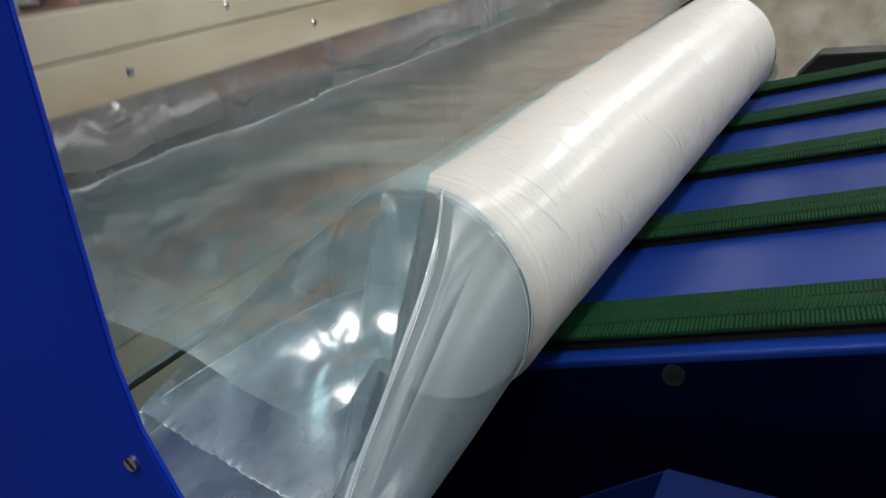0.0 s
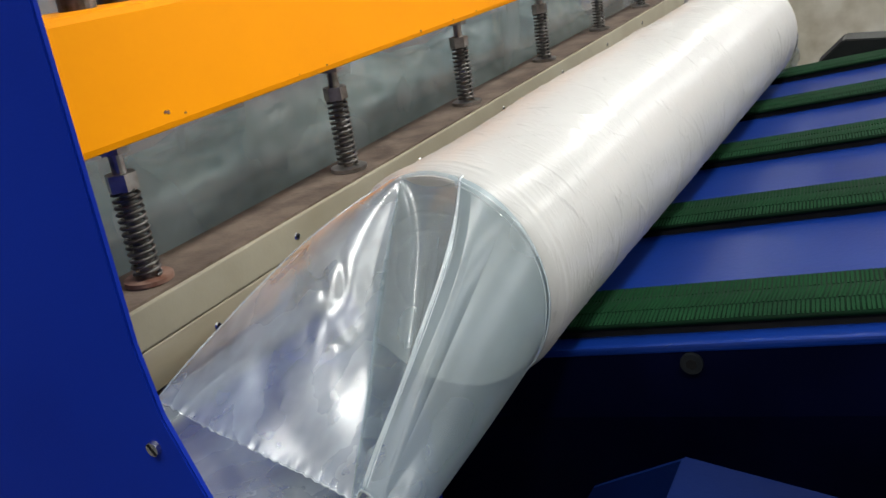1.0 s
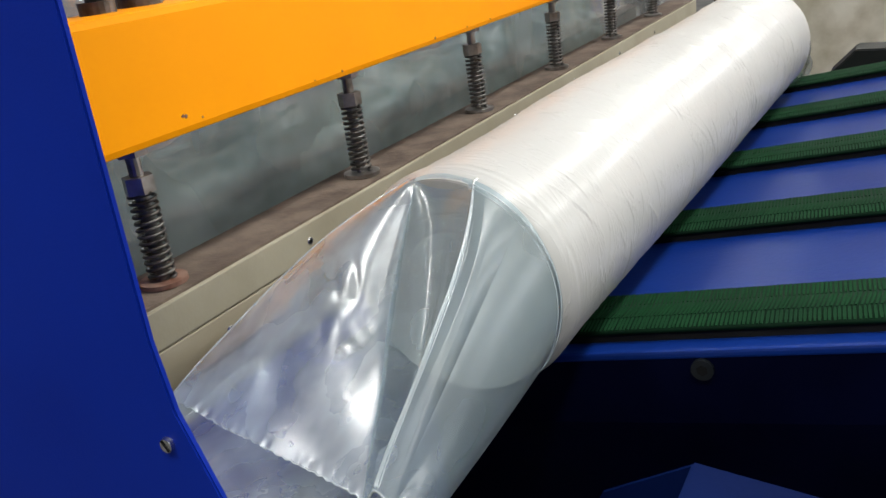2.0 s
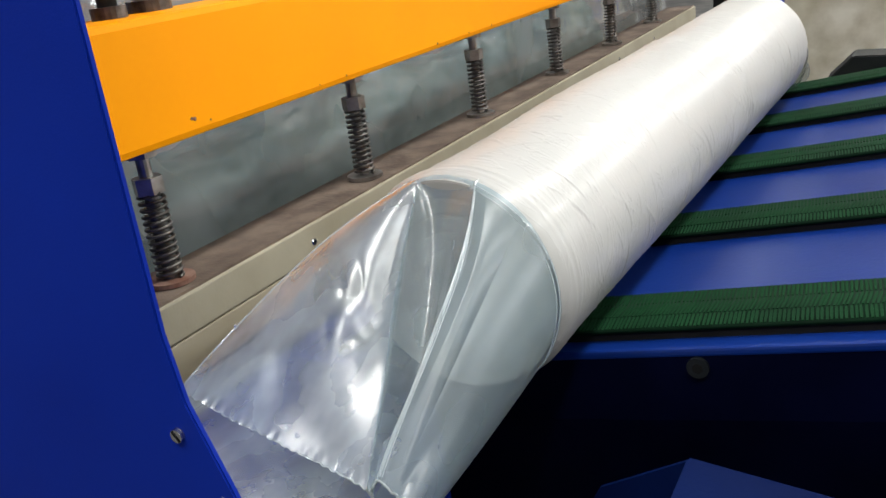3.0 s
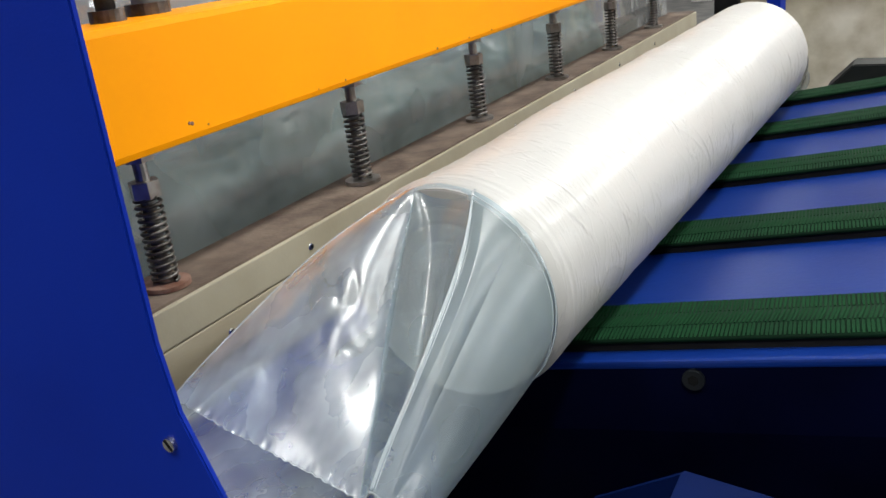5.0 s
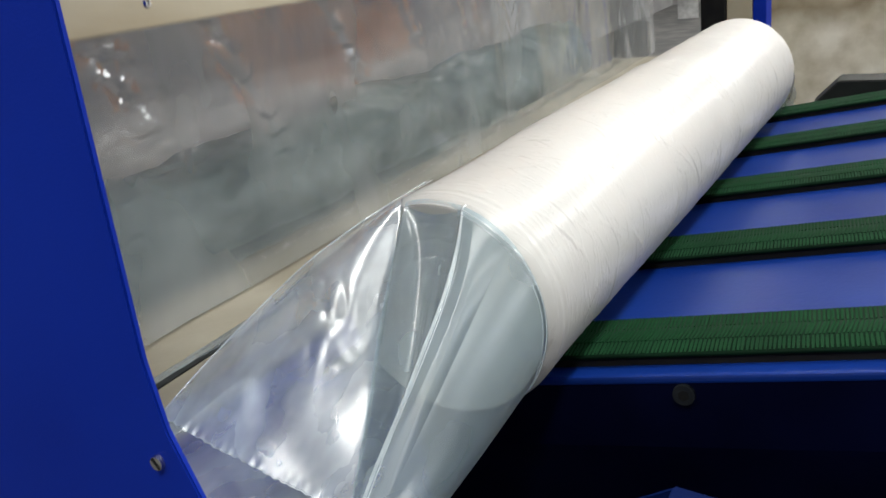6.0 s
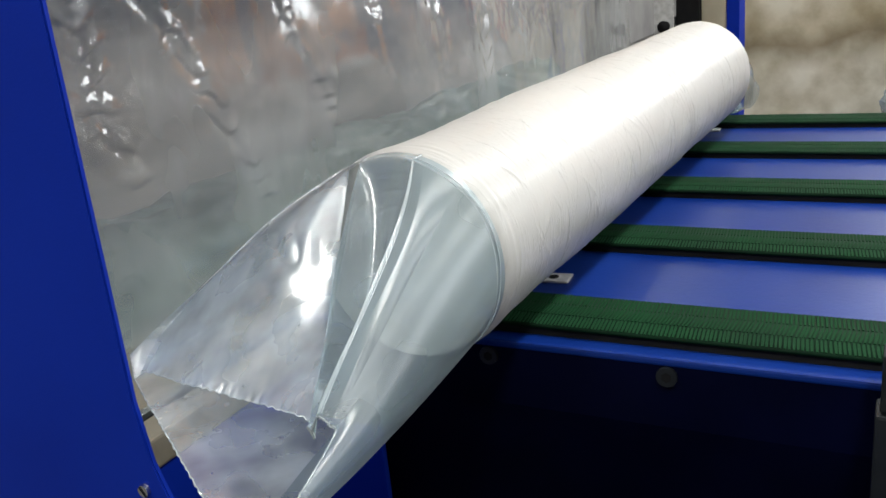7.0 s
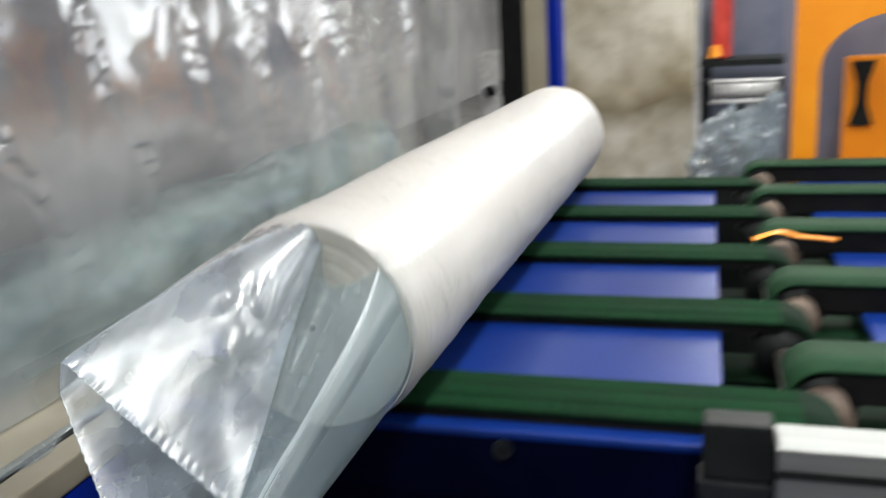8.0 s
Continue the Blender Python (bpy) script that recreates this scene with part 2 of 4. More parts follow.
SIDE_FILM = film("hazy_bag_film", (0.85, 0.93, 0.95), 0.31, 0.9, 0.32, 0.05, 12, (1, 1, 1), None, (1, 0.8, 1), (0.47, 0.57, 0.63), 0.3)
FLAP_FILM = film("glossy_flap_film", (0.89, 0.94, 0.965), 0.26, 2.0, 0.31, 0.10, 16, (1.6, 0.7, 1), 0.22, (3, 1.2, 3), (0.76, 0.84, 0.96), 0.5)
WEB = film("clear_web_film", (0.66, 0.82, 0.86), 0.21, 1.7, 0.25, 0.22, 8, (0.6, 1, 1), None, (0.5, 2, 1), (0.58, 0.80, 0.86), 0.5)
FOLD = film("film_fold", (0.93, 0.97, 0.98), 0.45, 1.8, 0.14, 0.1, 10, milky=(0.84, 0.90, 0.93))
CURTAIN = film("clear_curtain_film", (0.90, 0.92, 0.92), 0.30, 1.7, 0.12, 0.12, 8, (1, 1.3, 0.6), 0.18, (1, 1.2, 0.7), (0.84, 0.86, 0.87), 0.35)
WALL_M = mould_plaster()
HALL_M = surface("grey_hall_wall", (0.26, 0.25, 0.25), (0.36, 0.35, 0.34), 0.85, scale=2)
FLOOR_M = surface("concrete_floor", (0.10, 0.10, 0.10), (0.20, 0.19, 0.18), 0.7, scale=5, relief=0.3)
CEIL_M = surface("white_hall_ceiling", (0.55, 0.55, 0.54), (0.65, 0.65, 0.64), 0.85, scale=2)
INSIDE_M = surface("machine_interior", (0.09, 0.10, 0.125), (0.40, 0.36, 0.345), 0.6, scale=2.2, stretch=(1, 0.6, 2.2))
CAB_M = surface("blue_grey_cabinet", (0.10, 0.115, 0.17), (0.17, 0.18, 0.24), 0.5, scale=4)
SCRAP = film("scrap_film", (0.72, 0.74, 0.76), 0.30, 2.0, 0.18, 0.6, 20)
TEAL_FILM = surface("greenish_sheet", (0.11, 0.18, 0.182), (0.33, 0.42, 0.41), 0.4, scale=9, relief=0.3, fine=60, stretch=(1, 0.8, 1.3))
RED_M = surface("red_plastic", (0.45, 0.03, 0.02), (0.6, 0.06, 0.04), 0.4)


# ---- mesh helpers ----
def part(name, bm, material, parent=None, label="", smooth=False):
    me = bpy.data.meshes.new(name)
    bmesh.ops.recalc_face_normals(bm, faces=bm.faces)
    bm.to_mesh(me)
    bm.free()
    for p in me.polygons:
        p.use_smooth = smooth
    me.materials.append(material)
    ob = new(name, me)
    if parent is not None:
        ob.parent = parent
    if label:
        ob["label"] = label
    return ob


def add_box(bm, lo, hi, bevel=0.0):
    m = Matrix.Translation([(a + b) / 2 for a, b in zip(lo, hi)]) @ Matrix.Diagonal([b - a for a, b in zip(lo, hi)] + [1])
    made = bmesh.ops.create_cube(bm, size=1, matrix=m)
    if bevel:
        edges = list({e for v in made["verts"] for e in v.link_edges})
        bmesh.ops.bevel(bm, geom=edges, offset=bevel, segments=2, profile=0.6, affect="EDGES")
    return bm


def box(lo, hi, bevel=0.0):
    return add_box(bmesh.new(), lo, hi, bevel)


def add_rod(bm, a, b, r0, r1=None, seg=20):
    a, b = Vector(a), Vector(b)
    turn = (b - a).to_track_quat("Z", "Y").to_matrix().to_4x4()
    bmesh.ops.create_cone(bm, cap_ends=True, segments=seg, radius1=r0, radius2=r0 if r1 is None else r1, depth=(b - a).length, matrix=Matrix.Translation((a + b) / 2) @ turn)
    return bm


def rod(a, b, r0, r1=None, seg=20):
    return add_rod(bmesh.new(), a, b, r0, r1, seg)


def plate(outline, axis, at, thick, bevel=0.0):
    """A flat plate: a 2D outline in the plane across the axis, thickened along it."""
    bm = bmesh.new()

    def place(u, v, w):
        return {"x": (w, u, v), "y": (u, w, v), "z": (u, v, w)}[axis]

    f = bm.faces.new([bm.verts.new(place(u, v, at)) for u, v in outline])
    ex = bmesh.ops.extrude_face_region(bm, geom=[f])
    bmesh.ops.translate(bm, verts=[v for v in ex["geom"] if isinstance(v, bmesh.types.BMVert)], vec=place(0, 0, thick))
    if bevel:
        bmesh.ops.bevel(bm, geom=bm.edges[:], offset=bevel, segments=2, affect="EDGES")
    return bm


def grid(nu, nv, fn, close_u=False):
    bm = bmesh.new()
    vs = [[bm.verts.new(fn(i / (nu if close_u else nu - 1), j / (nv - 1))) for i in range(nu)] for j in range(nv)]
    for j in range(nv - 1):
        for i in range(nu if close_u else nu - 1):
            k = (i + 1) % nu
            bm.faces.new((vs[j][i], vs[j][k], vs[j + 1][k], vs[j + 1][i]))
    return bm


def thing(name, label, category, group="", at=(0, 0, 0)):
    e = new(name)
    e.location = at
    return tagged(e, label, category, group)


# ---- the hall ----
def hall():
    x0, x1, y0, y1 = HALL_X0, HALL_X1, HALL_Y0, HALL_Y1
    tagged(part("floor", box((x0, y0, FLOOR_Z - 0.1), (x1, y1, FLOOR_Z)), FLOOR_M), "grey worn concrete factory floor", "floor", kind="structure")
    tagged(part("ceiling", box((x0, y0, CEIL_Z), (x1, y1, CEIL_Z + 0.1)), CEIL_M), "plain white factory hall ceiling", "ceiling", kind="structure")

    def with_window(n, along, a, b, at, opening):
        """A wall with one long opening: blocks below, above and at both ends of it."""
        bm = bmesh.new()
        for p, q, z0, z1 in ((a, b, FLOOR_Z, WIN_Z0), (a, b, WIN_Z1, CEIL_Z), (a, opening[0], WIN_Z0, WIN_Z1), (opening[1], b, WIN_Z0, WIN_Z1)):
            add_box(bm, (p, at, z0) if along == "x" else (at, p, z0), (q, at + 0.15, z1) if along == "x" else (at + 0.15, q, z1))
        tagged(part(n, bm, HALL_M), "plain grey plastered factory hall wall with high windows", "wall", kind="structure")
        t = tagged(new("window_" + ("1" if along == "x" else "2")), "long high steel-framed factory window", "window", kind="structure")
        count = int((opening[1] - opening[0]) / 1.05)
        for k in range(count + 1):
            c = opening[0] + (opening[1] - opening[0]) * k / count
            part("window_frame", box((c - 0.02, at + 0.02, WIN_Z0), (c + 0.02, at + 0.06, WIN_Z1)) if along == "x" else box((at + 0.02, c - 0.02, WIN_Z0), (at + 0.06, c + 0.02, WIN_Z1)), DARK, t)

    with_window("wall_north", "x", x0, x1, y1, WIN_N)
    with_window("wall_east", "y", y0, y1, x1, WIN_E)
    for n, lo, hi in (
        ("wall_west", (x0 - 0.15, y0, FLOOR_Z), (x0, y1, CEIL_Z)),
        ("wall_south", (x0 - 0.15, y0 - 0.15, FLOOR_Z), (x1 + 0.15, y0, CEIL_Z)),
    ):
        tagged(part(n, box(lo, hi), HALL_M), "plain grey plastered factory hall wall", "wall", kind="structure")
    tagged(part("wall_stub", box((0.20, 3.1, FLOOR_Z), (0.80, 3.25, 1.8), 0.006), WALL_M), "short plaster wall with brown mould stains behind the conveyor", "wall", kind="structure")


hall()


def tube_fitting(x, y):
    t = thing("ceiling_light", "white fluorescent tube fitting under the hall ceiling", "ceiling light", "hall lights")
    part("housing", box((x - 0.17, y - 0.78, CEIL_Z - 0.2), (x + 0.17, y + 0.78, CEIL_Z - 0.1), 0.01), CEIL_M, t)
    for s in (-1, 1):
        part("hanger", rod((x, y + s * 0.5, CEIL_Z - 0.1), (x, y + s * 0.5, CEIL_Z), 0.006, seg=8), STEEL, t)


for lx, ly in TUBES:
    tube_fitting(lx, ly)

# ---- the wrapping machine ----
BAR_X = 0.062
BASE_Z, NUT_Z, BEAM_Z0, BEAM_Z1 = 0.026, 0.139, 0.18, 0.306
SPRING_Y0, SPRING_STEP, SPRINGS = -0.215, 0.3975, 6


def side_panel():
    t = thing("machine_side_panel", "large blue enamelled steel side panel with a slotted screw", "machine panel")
    part("panel", plate([(-1.2, FLOOR_Z), (0.52, FLOOR_Z), (0.42, -0.25), (0.312, 0.045), (0.305, 0.10), (0.305, 1.6), (-1.2, 1.6)], "y", -0.452, 0.006, 0.0015), BLUE, t)
    bm = bmesh.new()
    add_rod(bm, (0.297, -0.452, 0.0175), (0.297, -0.4555, 0.0175), 0.0062, 0.0056, 24)
    s = part("screw", bm, CHROME, t, "slotted steel screw head")
    part("slot", box((-0.0053, -0.0004, -0.0008), (0.0053, 0.0004, 0.0008)), BLACK, s).matrix_basis = pose(0.297, -0.4557, 0.0175, 0, 55, 0)
    return t


side_panel()


def spring_coil(turns, r, wire, z0, z1):
    """A coil of round wire as one tube."""
    n, k = turns * 14, 6
    bm = bmesh.new()
    rings = []
    for i in range(n + 1):
        a, z = 2 * math.pi * i / 14, z0 + (z1 - z0) * i / n
        c, out = Vector((r * math.cos(a), r * math.sin(a), z)), Vector((math.cos(a), math.sin(a), 0))
        rings.append([bm.verts.new(c + wire * (math.cos(2 * math.pi * q / k) * out + math.sin(2 * math.pi * q / k) * Vector((0, 0, 1)))) for q in range(k)])
    for p, q in zip(rings, rings[1:]):
        for j in range(k):
            bm.faces.new((p[j], p[(j + 1) % k], q[(j + 1) % k], q[j]))
    return bm


def sealing_bar():
    t = thing("sealing_bar", "yellow steel beam on coil springs above a beige sealing bar", "sealing bar")
    y0, y1 = -0.40, 2.15
    beam = part("beam", box((BAR_X - 0.055, y0, BEAM_Z0), (BAR_X + 0.055, y1, BEAM_Z1), 0.008), YELLOW, t, "yellow enamelled box beam with small rust chips")
    for k in range(11):
        y, z = random.choice(((random.uniform(-0.20, -0.15), BEAM_Z0 + random.uniform(0.008, 0.022)), (random.uniform(-0.15, 0.6), random.choice((BEAM_Z0 + 0.009, BEAM_Z1 - 0.012)))))
        r = random.uniform(0.0008, 0.0028)
        part("rust_chip", rod((BAR_X + 0.0545, y, z), (BAR_X + 0.0556, y, z), r, r * 0.7, 7), RUST, beam)
    # unseen plate, added so the hanging film mirrors less of the beam's yellow
    part("beam_reflection_mask", box((BAR_X - 0.058, y0, BEAM_Z0 + 0.004), (BAR_X - 0.0555, y1, BEAM_Z1 - 0.004)), STEEL, t, "added steel plate masking the yellow back of the beam")
    part("upper_bar", box((BAR_X - 0.05, y0, -0.021), (BAR_X + 0.041, y1, BASE_Z - 0.004), 0.002), BEIGE, t)
    part("dust_strip", box((BAR_X - 0.05, y0, BASE_Z - 0.004), (BAR_X + 0.036, y1, BASE_Z - 0.001)), DUSTY, t, "dusty brown top of the sealing bar")
    low = part("lower_bar", box((BAR_X - 0.05, y0, -0.068), (BAR_X + 0.0405, y1, -0.0225), 0.0015), BEIGE_WORN, t)
    for i in range(13):
        y, z = -0.176 + 0.164 * i, (-0.044, -0.001)[i % 2]
        s = part("rivet", rod((BAR_X + 0.040, y, z), (BAR_X + 0.0425, y, z), 0.0055, 0.004, 16), CHROME, low)
        part("hole", rod((BAR_X + 0.0424, y, z), (BAR_X + 0.0428, y, z), 0.0018, seg=8), BLACK, s)
    for y, x, r, m in ((-0.28, 0.03, 0.014, CHROME), (-0.20, 0.05, 0.010, DARK_STEEL), (-0.13, 0.035, 0.016, PALE)):
        part("guide_rod", rod((x, y, BEAM_Z1), (x, y, BEAM_Z1 + 0.35), r, seg=20), m, t, "", True)
        part("collar", rod((x, y, BEAM_Z1), (x, y, BEAM_Z1 + 0.012), r + 0.008, seg=20), DARK_STEEL, t)
    coil = None
    for i in range(SPRINGS):
        y = SPRING_Y0 + SPRING_STEP * i
        st = part("stud", rod((BAR_X, y, BASE_Z), (BAR_X, y, BEAM_Z0), 0.0075, seg=14), STEEL, t)
        for z0, z1, r in ((BEAM_Z0 - 0.014, BEAM_Z0, 0.0165), (NUT_Z - 0.012, NUT_Z + 0.006, 0.0165)):
            part("nut", rod((BAR_X, y, z0), (BAR_X, y, z1), r, seg=6), STEEL, st)
        if coil is None:
            coil = part("coil", spring_coil(13, 0.0135, 0.0021, BASE_Z + 0.006, NUT_Z - 0.012), DARK_STEEL, st, "dark steel coil spring", True)
            coil.matrix_basis = pose(BAR_X, y, 0)
            mesh = coil.data
        else:
            c = new("coil", mesh)
            c.parent, c.matrix_basis = st, pose(BAR_X, y, 0)
            c["label"] = "dark steel coil spring"
        w = rod((BAR_X, y, BASE_Z), (BAR_X, y, BASE_Z + 0.005), 0.026, seg=28)
        part("washer", w, RUST if i == 0 else STEEL, st)
    return t


BAR = sealing_bar()


def lower_jaw():
    t = thing("lower_jaw", "beige enamelled lower sealing jaw of the machine", "sealing jaw")
    part("body", box((-0.15, -0.44, -0.112), (0.10, 2.2, -0.072), 0.004), JAW_M, t)
    part("base_beam", box((-0.15, -0.44, -0.30), (0.097, 2.2, -0.113), 0.003), BLUE, t, "blue enamelled base beam")
    part("sealing_strip", box((0.046, -0.44, -0.0725), (0.056, 2.2, -0.070)), DARK, t, "dark silicone sealing strip")
    part("leg", box((-0.14, 0.0, FLOOR_Z), (-0.02, 0.1, -0.30)), BLUE, t)
    part("leg", box((-0.14, 1.9, FLOOR_Z), (-0.02, 2.0, -0.30)), BLUE, t)


lower_jaw()


def lattice_noise(x, y, seed):
    """Smooth random field in -1..1 over arrays, one cell to the unit."""
    tab = np.random.default_rng(seed).uniform(-1, 1, (256, 256))
    xi, yi = np.floor(x).astype(int), np.floor(y).astype(int)
    fx, fy = x - xi, y - yi
    fx, fy = fx * fx * (3 - 2 * fx), fy * fy * (3 - 2 * fy)
    a, b = tab[xi % 256, yi % 256], tab[(xi + 1) % 256, yi % 256]
    c, d = tab[xi % 256, (yi + 1) % 256], tab[(xi + 1) % 256, (yi + 1) % 256]
    return (a * (1 - fx) + b * fx) * (1 - fy) + (c * (1 - fx) + d * fx) * fy


def crumple(x, y, seed):
    """Sharp creases between flat facets, in 0..1."""
    turned = lattice_noise(0.8 * x + 0.6 * y, 0.8 * y - 0.6 * x, seed)
    return 1 - 0.6 * np.abs(turned) - 0.4 * np.abs(lattice_noise(1.7 * x - 0.9 * y, 1.7 * y + 0.9 * x, seed + 1))


def sheet_mesh(px, py, pz):
    """A bmesh sheet from three arrays of rows and columns."""
    nv, nu = px.shape
    i, j = np.meshgrid(np.arange(nu - 1), np.arange(nv - 1))
    faces = np.stack([j * nu + i, j * nu + i + 1, (j + 1) * nu + i + 1, (j + 1) * nu + i], -1).reshape(-1, 4)
    me = bpy.data.meshes.new("sheet")
    me.from_pydata(np.stack([px, py, pz], -1).reshape(-1, 3).tolist(), [], faces.tolist())
    bm = bmesh.new()
    bm.from_mesh(me)
    bpy.data.meshes.remove(me)
    return bm


# creases in the hanging film: heights, places along it at those heights, width, depth, crumpling
CREASES = [
    ((0.05, 0.19, 0.26, 0.44, 0.50), (0.185, 0.14, 0.10, -0.013, -0.04), 0.017, 0.010, 0.0048),
    ((0.14, 0.28, 0.38, 0.46), (-0.045, -0.097, -0.112, -0.16), 0.020, 0.007, 0.0060),
    ((0.12, 0.22, 0.32, 0.5), (0.42, 0.388, 0.325, 0.28), 0.014, 0.008, 0.0034),
    ((0.30, 0.44, 0.5), (0.345, 0.283, 0.25), 0.011, 0.008, 0.0030),
    ((0.15, 0.26, 0.37, 0.6), (0.62, 0.57, 0.564, 0.53), 0.013, 0.007, 0.0036),
    ((0.15, 0.39, 0.6), (0.82, 0.80, 0.80), 0.022, 0.008, 0.0042),
    ((0.12, 0.19, 0.45, 0.7), (0.98, 1.06, 1.05, 1.04), 0.028, 0.008, 0.0045),
    ((0.20, 0.40, 0.7), (1.28, 1.24, 1.22), 0.045, 0.008, 0.0040),
    ((0.22, 0.42, 0.7), (1.47, 1.47, 1.48), 0.075, 0.010, 0.0042),
    ((0.25, 0.45, 0.7), (1.72, 1.75, 1.78), 0.070, 0.008, 0.0045),
    ((0.02, 0.10, 0.14), (-0.10, -0.13, -0.17), 0.022, 0.004, 0.0045),
    ((-0.04, 0.01, 0.06), (-0.02, -0.035, -0.06), 0.016, 0.004, 0.0045),
]


def film_curtain():
    """Clear film that hangs from above down to the lower jaw."""
    y, z = np.meshgrid(np.linspace(-0.44, 2.31, 720), np.linspace(-0.068, 1.68, 470))
    v = (z + 0.068) / 1.75
    x = np.sin(y * 9 + 2.5 * z + 1.6 * np.sin(3 * y)) * 0.007 + np.sin(y * 23 - 5 * z) * 0.002
    x += lattice_noise(y * 3.2 + 9, z * 1.4 + 9, 1) * 0.035 + lattice_noise(y * 9 + z * 4 + 9, z * 4 + 9, 2) * 0.006
    for n, (zs, ys, wide, deep, rough) in enumerate(CREASES):
        line = np.interp(z, zs, ys) + 0.012 * lattice_noise(z * 14 + 9, z * 0 + n, 3)
        d = (y - line) / wide
        ends = np.clip((z - zs[0]) / 0.05, 0, 1) * np.clip((zs[-1] - z) / 0.1, 0, 1)
        k = np.exp(-d * d) * ends
        x += 0.4 * k * deep * d
        # slack film lies in slanting pleats that face a little upwards
        x -= 1.1 * rough * np.exp(-(d / 1.3) ** 2) * ends * ((z / 0.045 + 0.8 * lattice_noise(y * 25 + 9, z * 12 + 9, 70 + n)) % 1.0 - 0.5)
        broken = np.clip(0.6 + lattice_noise(y * 30 + 9, z * 16 + 9, 40 + n), 0, 1.2)
        x += np.exp(-(d / 1.5) ** 2) * ends * broken * 0.8 * rough * (crumple(y / 0.020 + 9, z / 0.034 + 9, 10 + n) + 0.45 * crumple(y / 0.009 + 9, z / 0.013 + 9, 60 + n) - 0.9)
    x += 0.0022 * crumple(y / 0.07 + 9, z / 0.11 + 9, 90) + 0.0008 * crumple(y / 0.022 + 9, z / 0.05 + 9, 91)
    x = -0.035 + x * (0.25 + np.minimum(1.0, 2.2 * v)) - 0.03 * v
    ob = part("film_curtain", sheet_mesh(x, y, z), CURTAIN, None, "", True)
    tagged(ob, "clear wrinkled plastic film hanging down to the beige jaw", "plastic film")


film_curtain()


def film_fringe():
    """The crumpled cut edge of film that is left on the jaw's front edge."""
    y, w = np.meshgrid(np.linspace(-0.43, 2.1, 900), np.linspace(0, 1, 16))
    c = crumple(y / 0.03 + 9, w * 1.6 + 9, 31)
    x = 0.030 + 0.034 * w * (0.8 + 0.4 * lattice_noise(y * 14 + 9, w * 0, 33))
    z = -0.0715 + np.sin(np.pi * np.clip(w, 0, 1)) * (0.0005 + 0.0030 * c) + 0.0012 * crumple(y / 0.009 + 9, w * 4 + 9, 35)
    ob = part("film_fringe", sheet_mesh(x, y, z), SCRAP, None, "", True)
    tagged(ob, "crumpled cut edge of clear film along the jaw", "plastic film")


film_fringe()


def machine_inside():
    t = thing("wrapping_machine", "grey inside of the wrapping machine seen through the film", "machine")
    part("back_panel", box((-0.75, -0.44, -0.30), (-0.70, 2.4, 1.7)), INSIDE_M, t)
    part("guide_plate", box((-0.62, -0.44, -0.20), (-0.16, 2.3, -0.185)), INSIDE_M, t)
    part("roof", box((-0.75, -0.44, 1.70), (0.10, 2.4, 1.74)), INSIDE_M, t)


machine_inside()


def far_posts():
    t = thing("machine_end_post", "black, beige and blue upright posts at the machine end", "machine frame")
    part("black_post", box((0.087, 2.50, FLOOR_Z), (0.172, 2.60, 1.7), 0.003), BLACK, t, "black steel post")
    part("sensor_plate", box((0.010, 2.478, 0.02), (0.084, 2.484, 0.28), 0.001), PALE, t, "dull zinc sensor plate")
    part("sensor", rod((0.052, 2.440, 0.13), (0.052, 2.477, 0.13), 0.022, 0.018, 18), BLACK, t, "black round sensor", True)
    part("sensor_arm", box((0.060, 2.486, 0.10), (0.0865, 2.52, 0.16), 0.002), DARK, t)
    part("beige_post", box((0.174, 2.53, FLOOR_Z), (0.262, 2.63, 1.7), 0.003), BEIGE, t, "beige steel post")
    part("blue_post", box((0.264, 2.53, FLOOR_Z), (0.310, 2.66, 1.7), 0.003), BLUE, t, "blue steel post")


far_posts()


def lower_skirt():
    t = thing("machine_skirt", "blue enamelled lower skirt plate of the machine", "machine panel")
    part("plate", box((-0.9, -0.075, FLOOR_Z), (0.285, -0.065, -0.135), 0.002), BLUE, t)


lower_skirt()


def drive_cover():
    t = thing("drive_cover", "blue sheet steel cover box below the table", "machine cover")
    part("cover", plate([(0.592, -0.118), (1.1, -0.215), (1.1, -0.42), (0.592, -0.42)], "z", FLOOR_Z, -0.158 - FLOOR_Z, 0.003), SHADED_COVER_M, t)
    part("side_flap", plate([(0.592, -0.165), (0.592, -0.60), (0.30, -0.60), (0.50, -0.215)], "y", -0.118, 0.004), SHADED_COVER_M, t)


drive_cover()

# ---- tilting discharge table ----
PITCH, BELT_W, BELTS = 0.3125, 0.100, 5
BOLT_Z = -0.0355


def belt_loop(x0, x1, y0, y1, r, thick, steps=12):
    """An endless flat belt round two pulleys, its top at z = 0."""
    prof = []
    for i in range(steps + 1):
        a = math.pi / 2 - math.pi * i / steps
        prof.append((x1 + r * math.cos(a), -r + r * math.sin(a), math.cos(a), math.sin(a)))
    for i in range(steps + 1):
        a = -math.pi / 2 - math.pi * i / steps
        prof.append((x0 + r * math.cos(a), -r + r * math.sin(a), math.cos(a), math.sin(a)))
    bm = bmesh.new()
    rings = []
    for x, z, nx, nz in prof:
        rings.append([bm.verts.new(p) for p in ((x, y0, z), (x, y1, z), (x - nx * thick, y1, z - nz * thick), (x - nx * thick, y0, z - nz * thick))])
    for a, b in zip(rings, rings[1:] + rings[:1]):
        for j in range(4):
            k = (j + 1) % 4
            bm.faces.new((a[j], a[k], b[k], b[j]))
    return bm


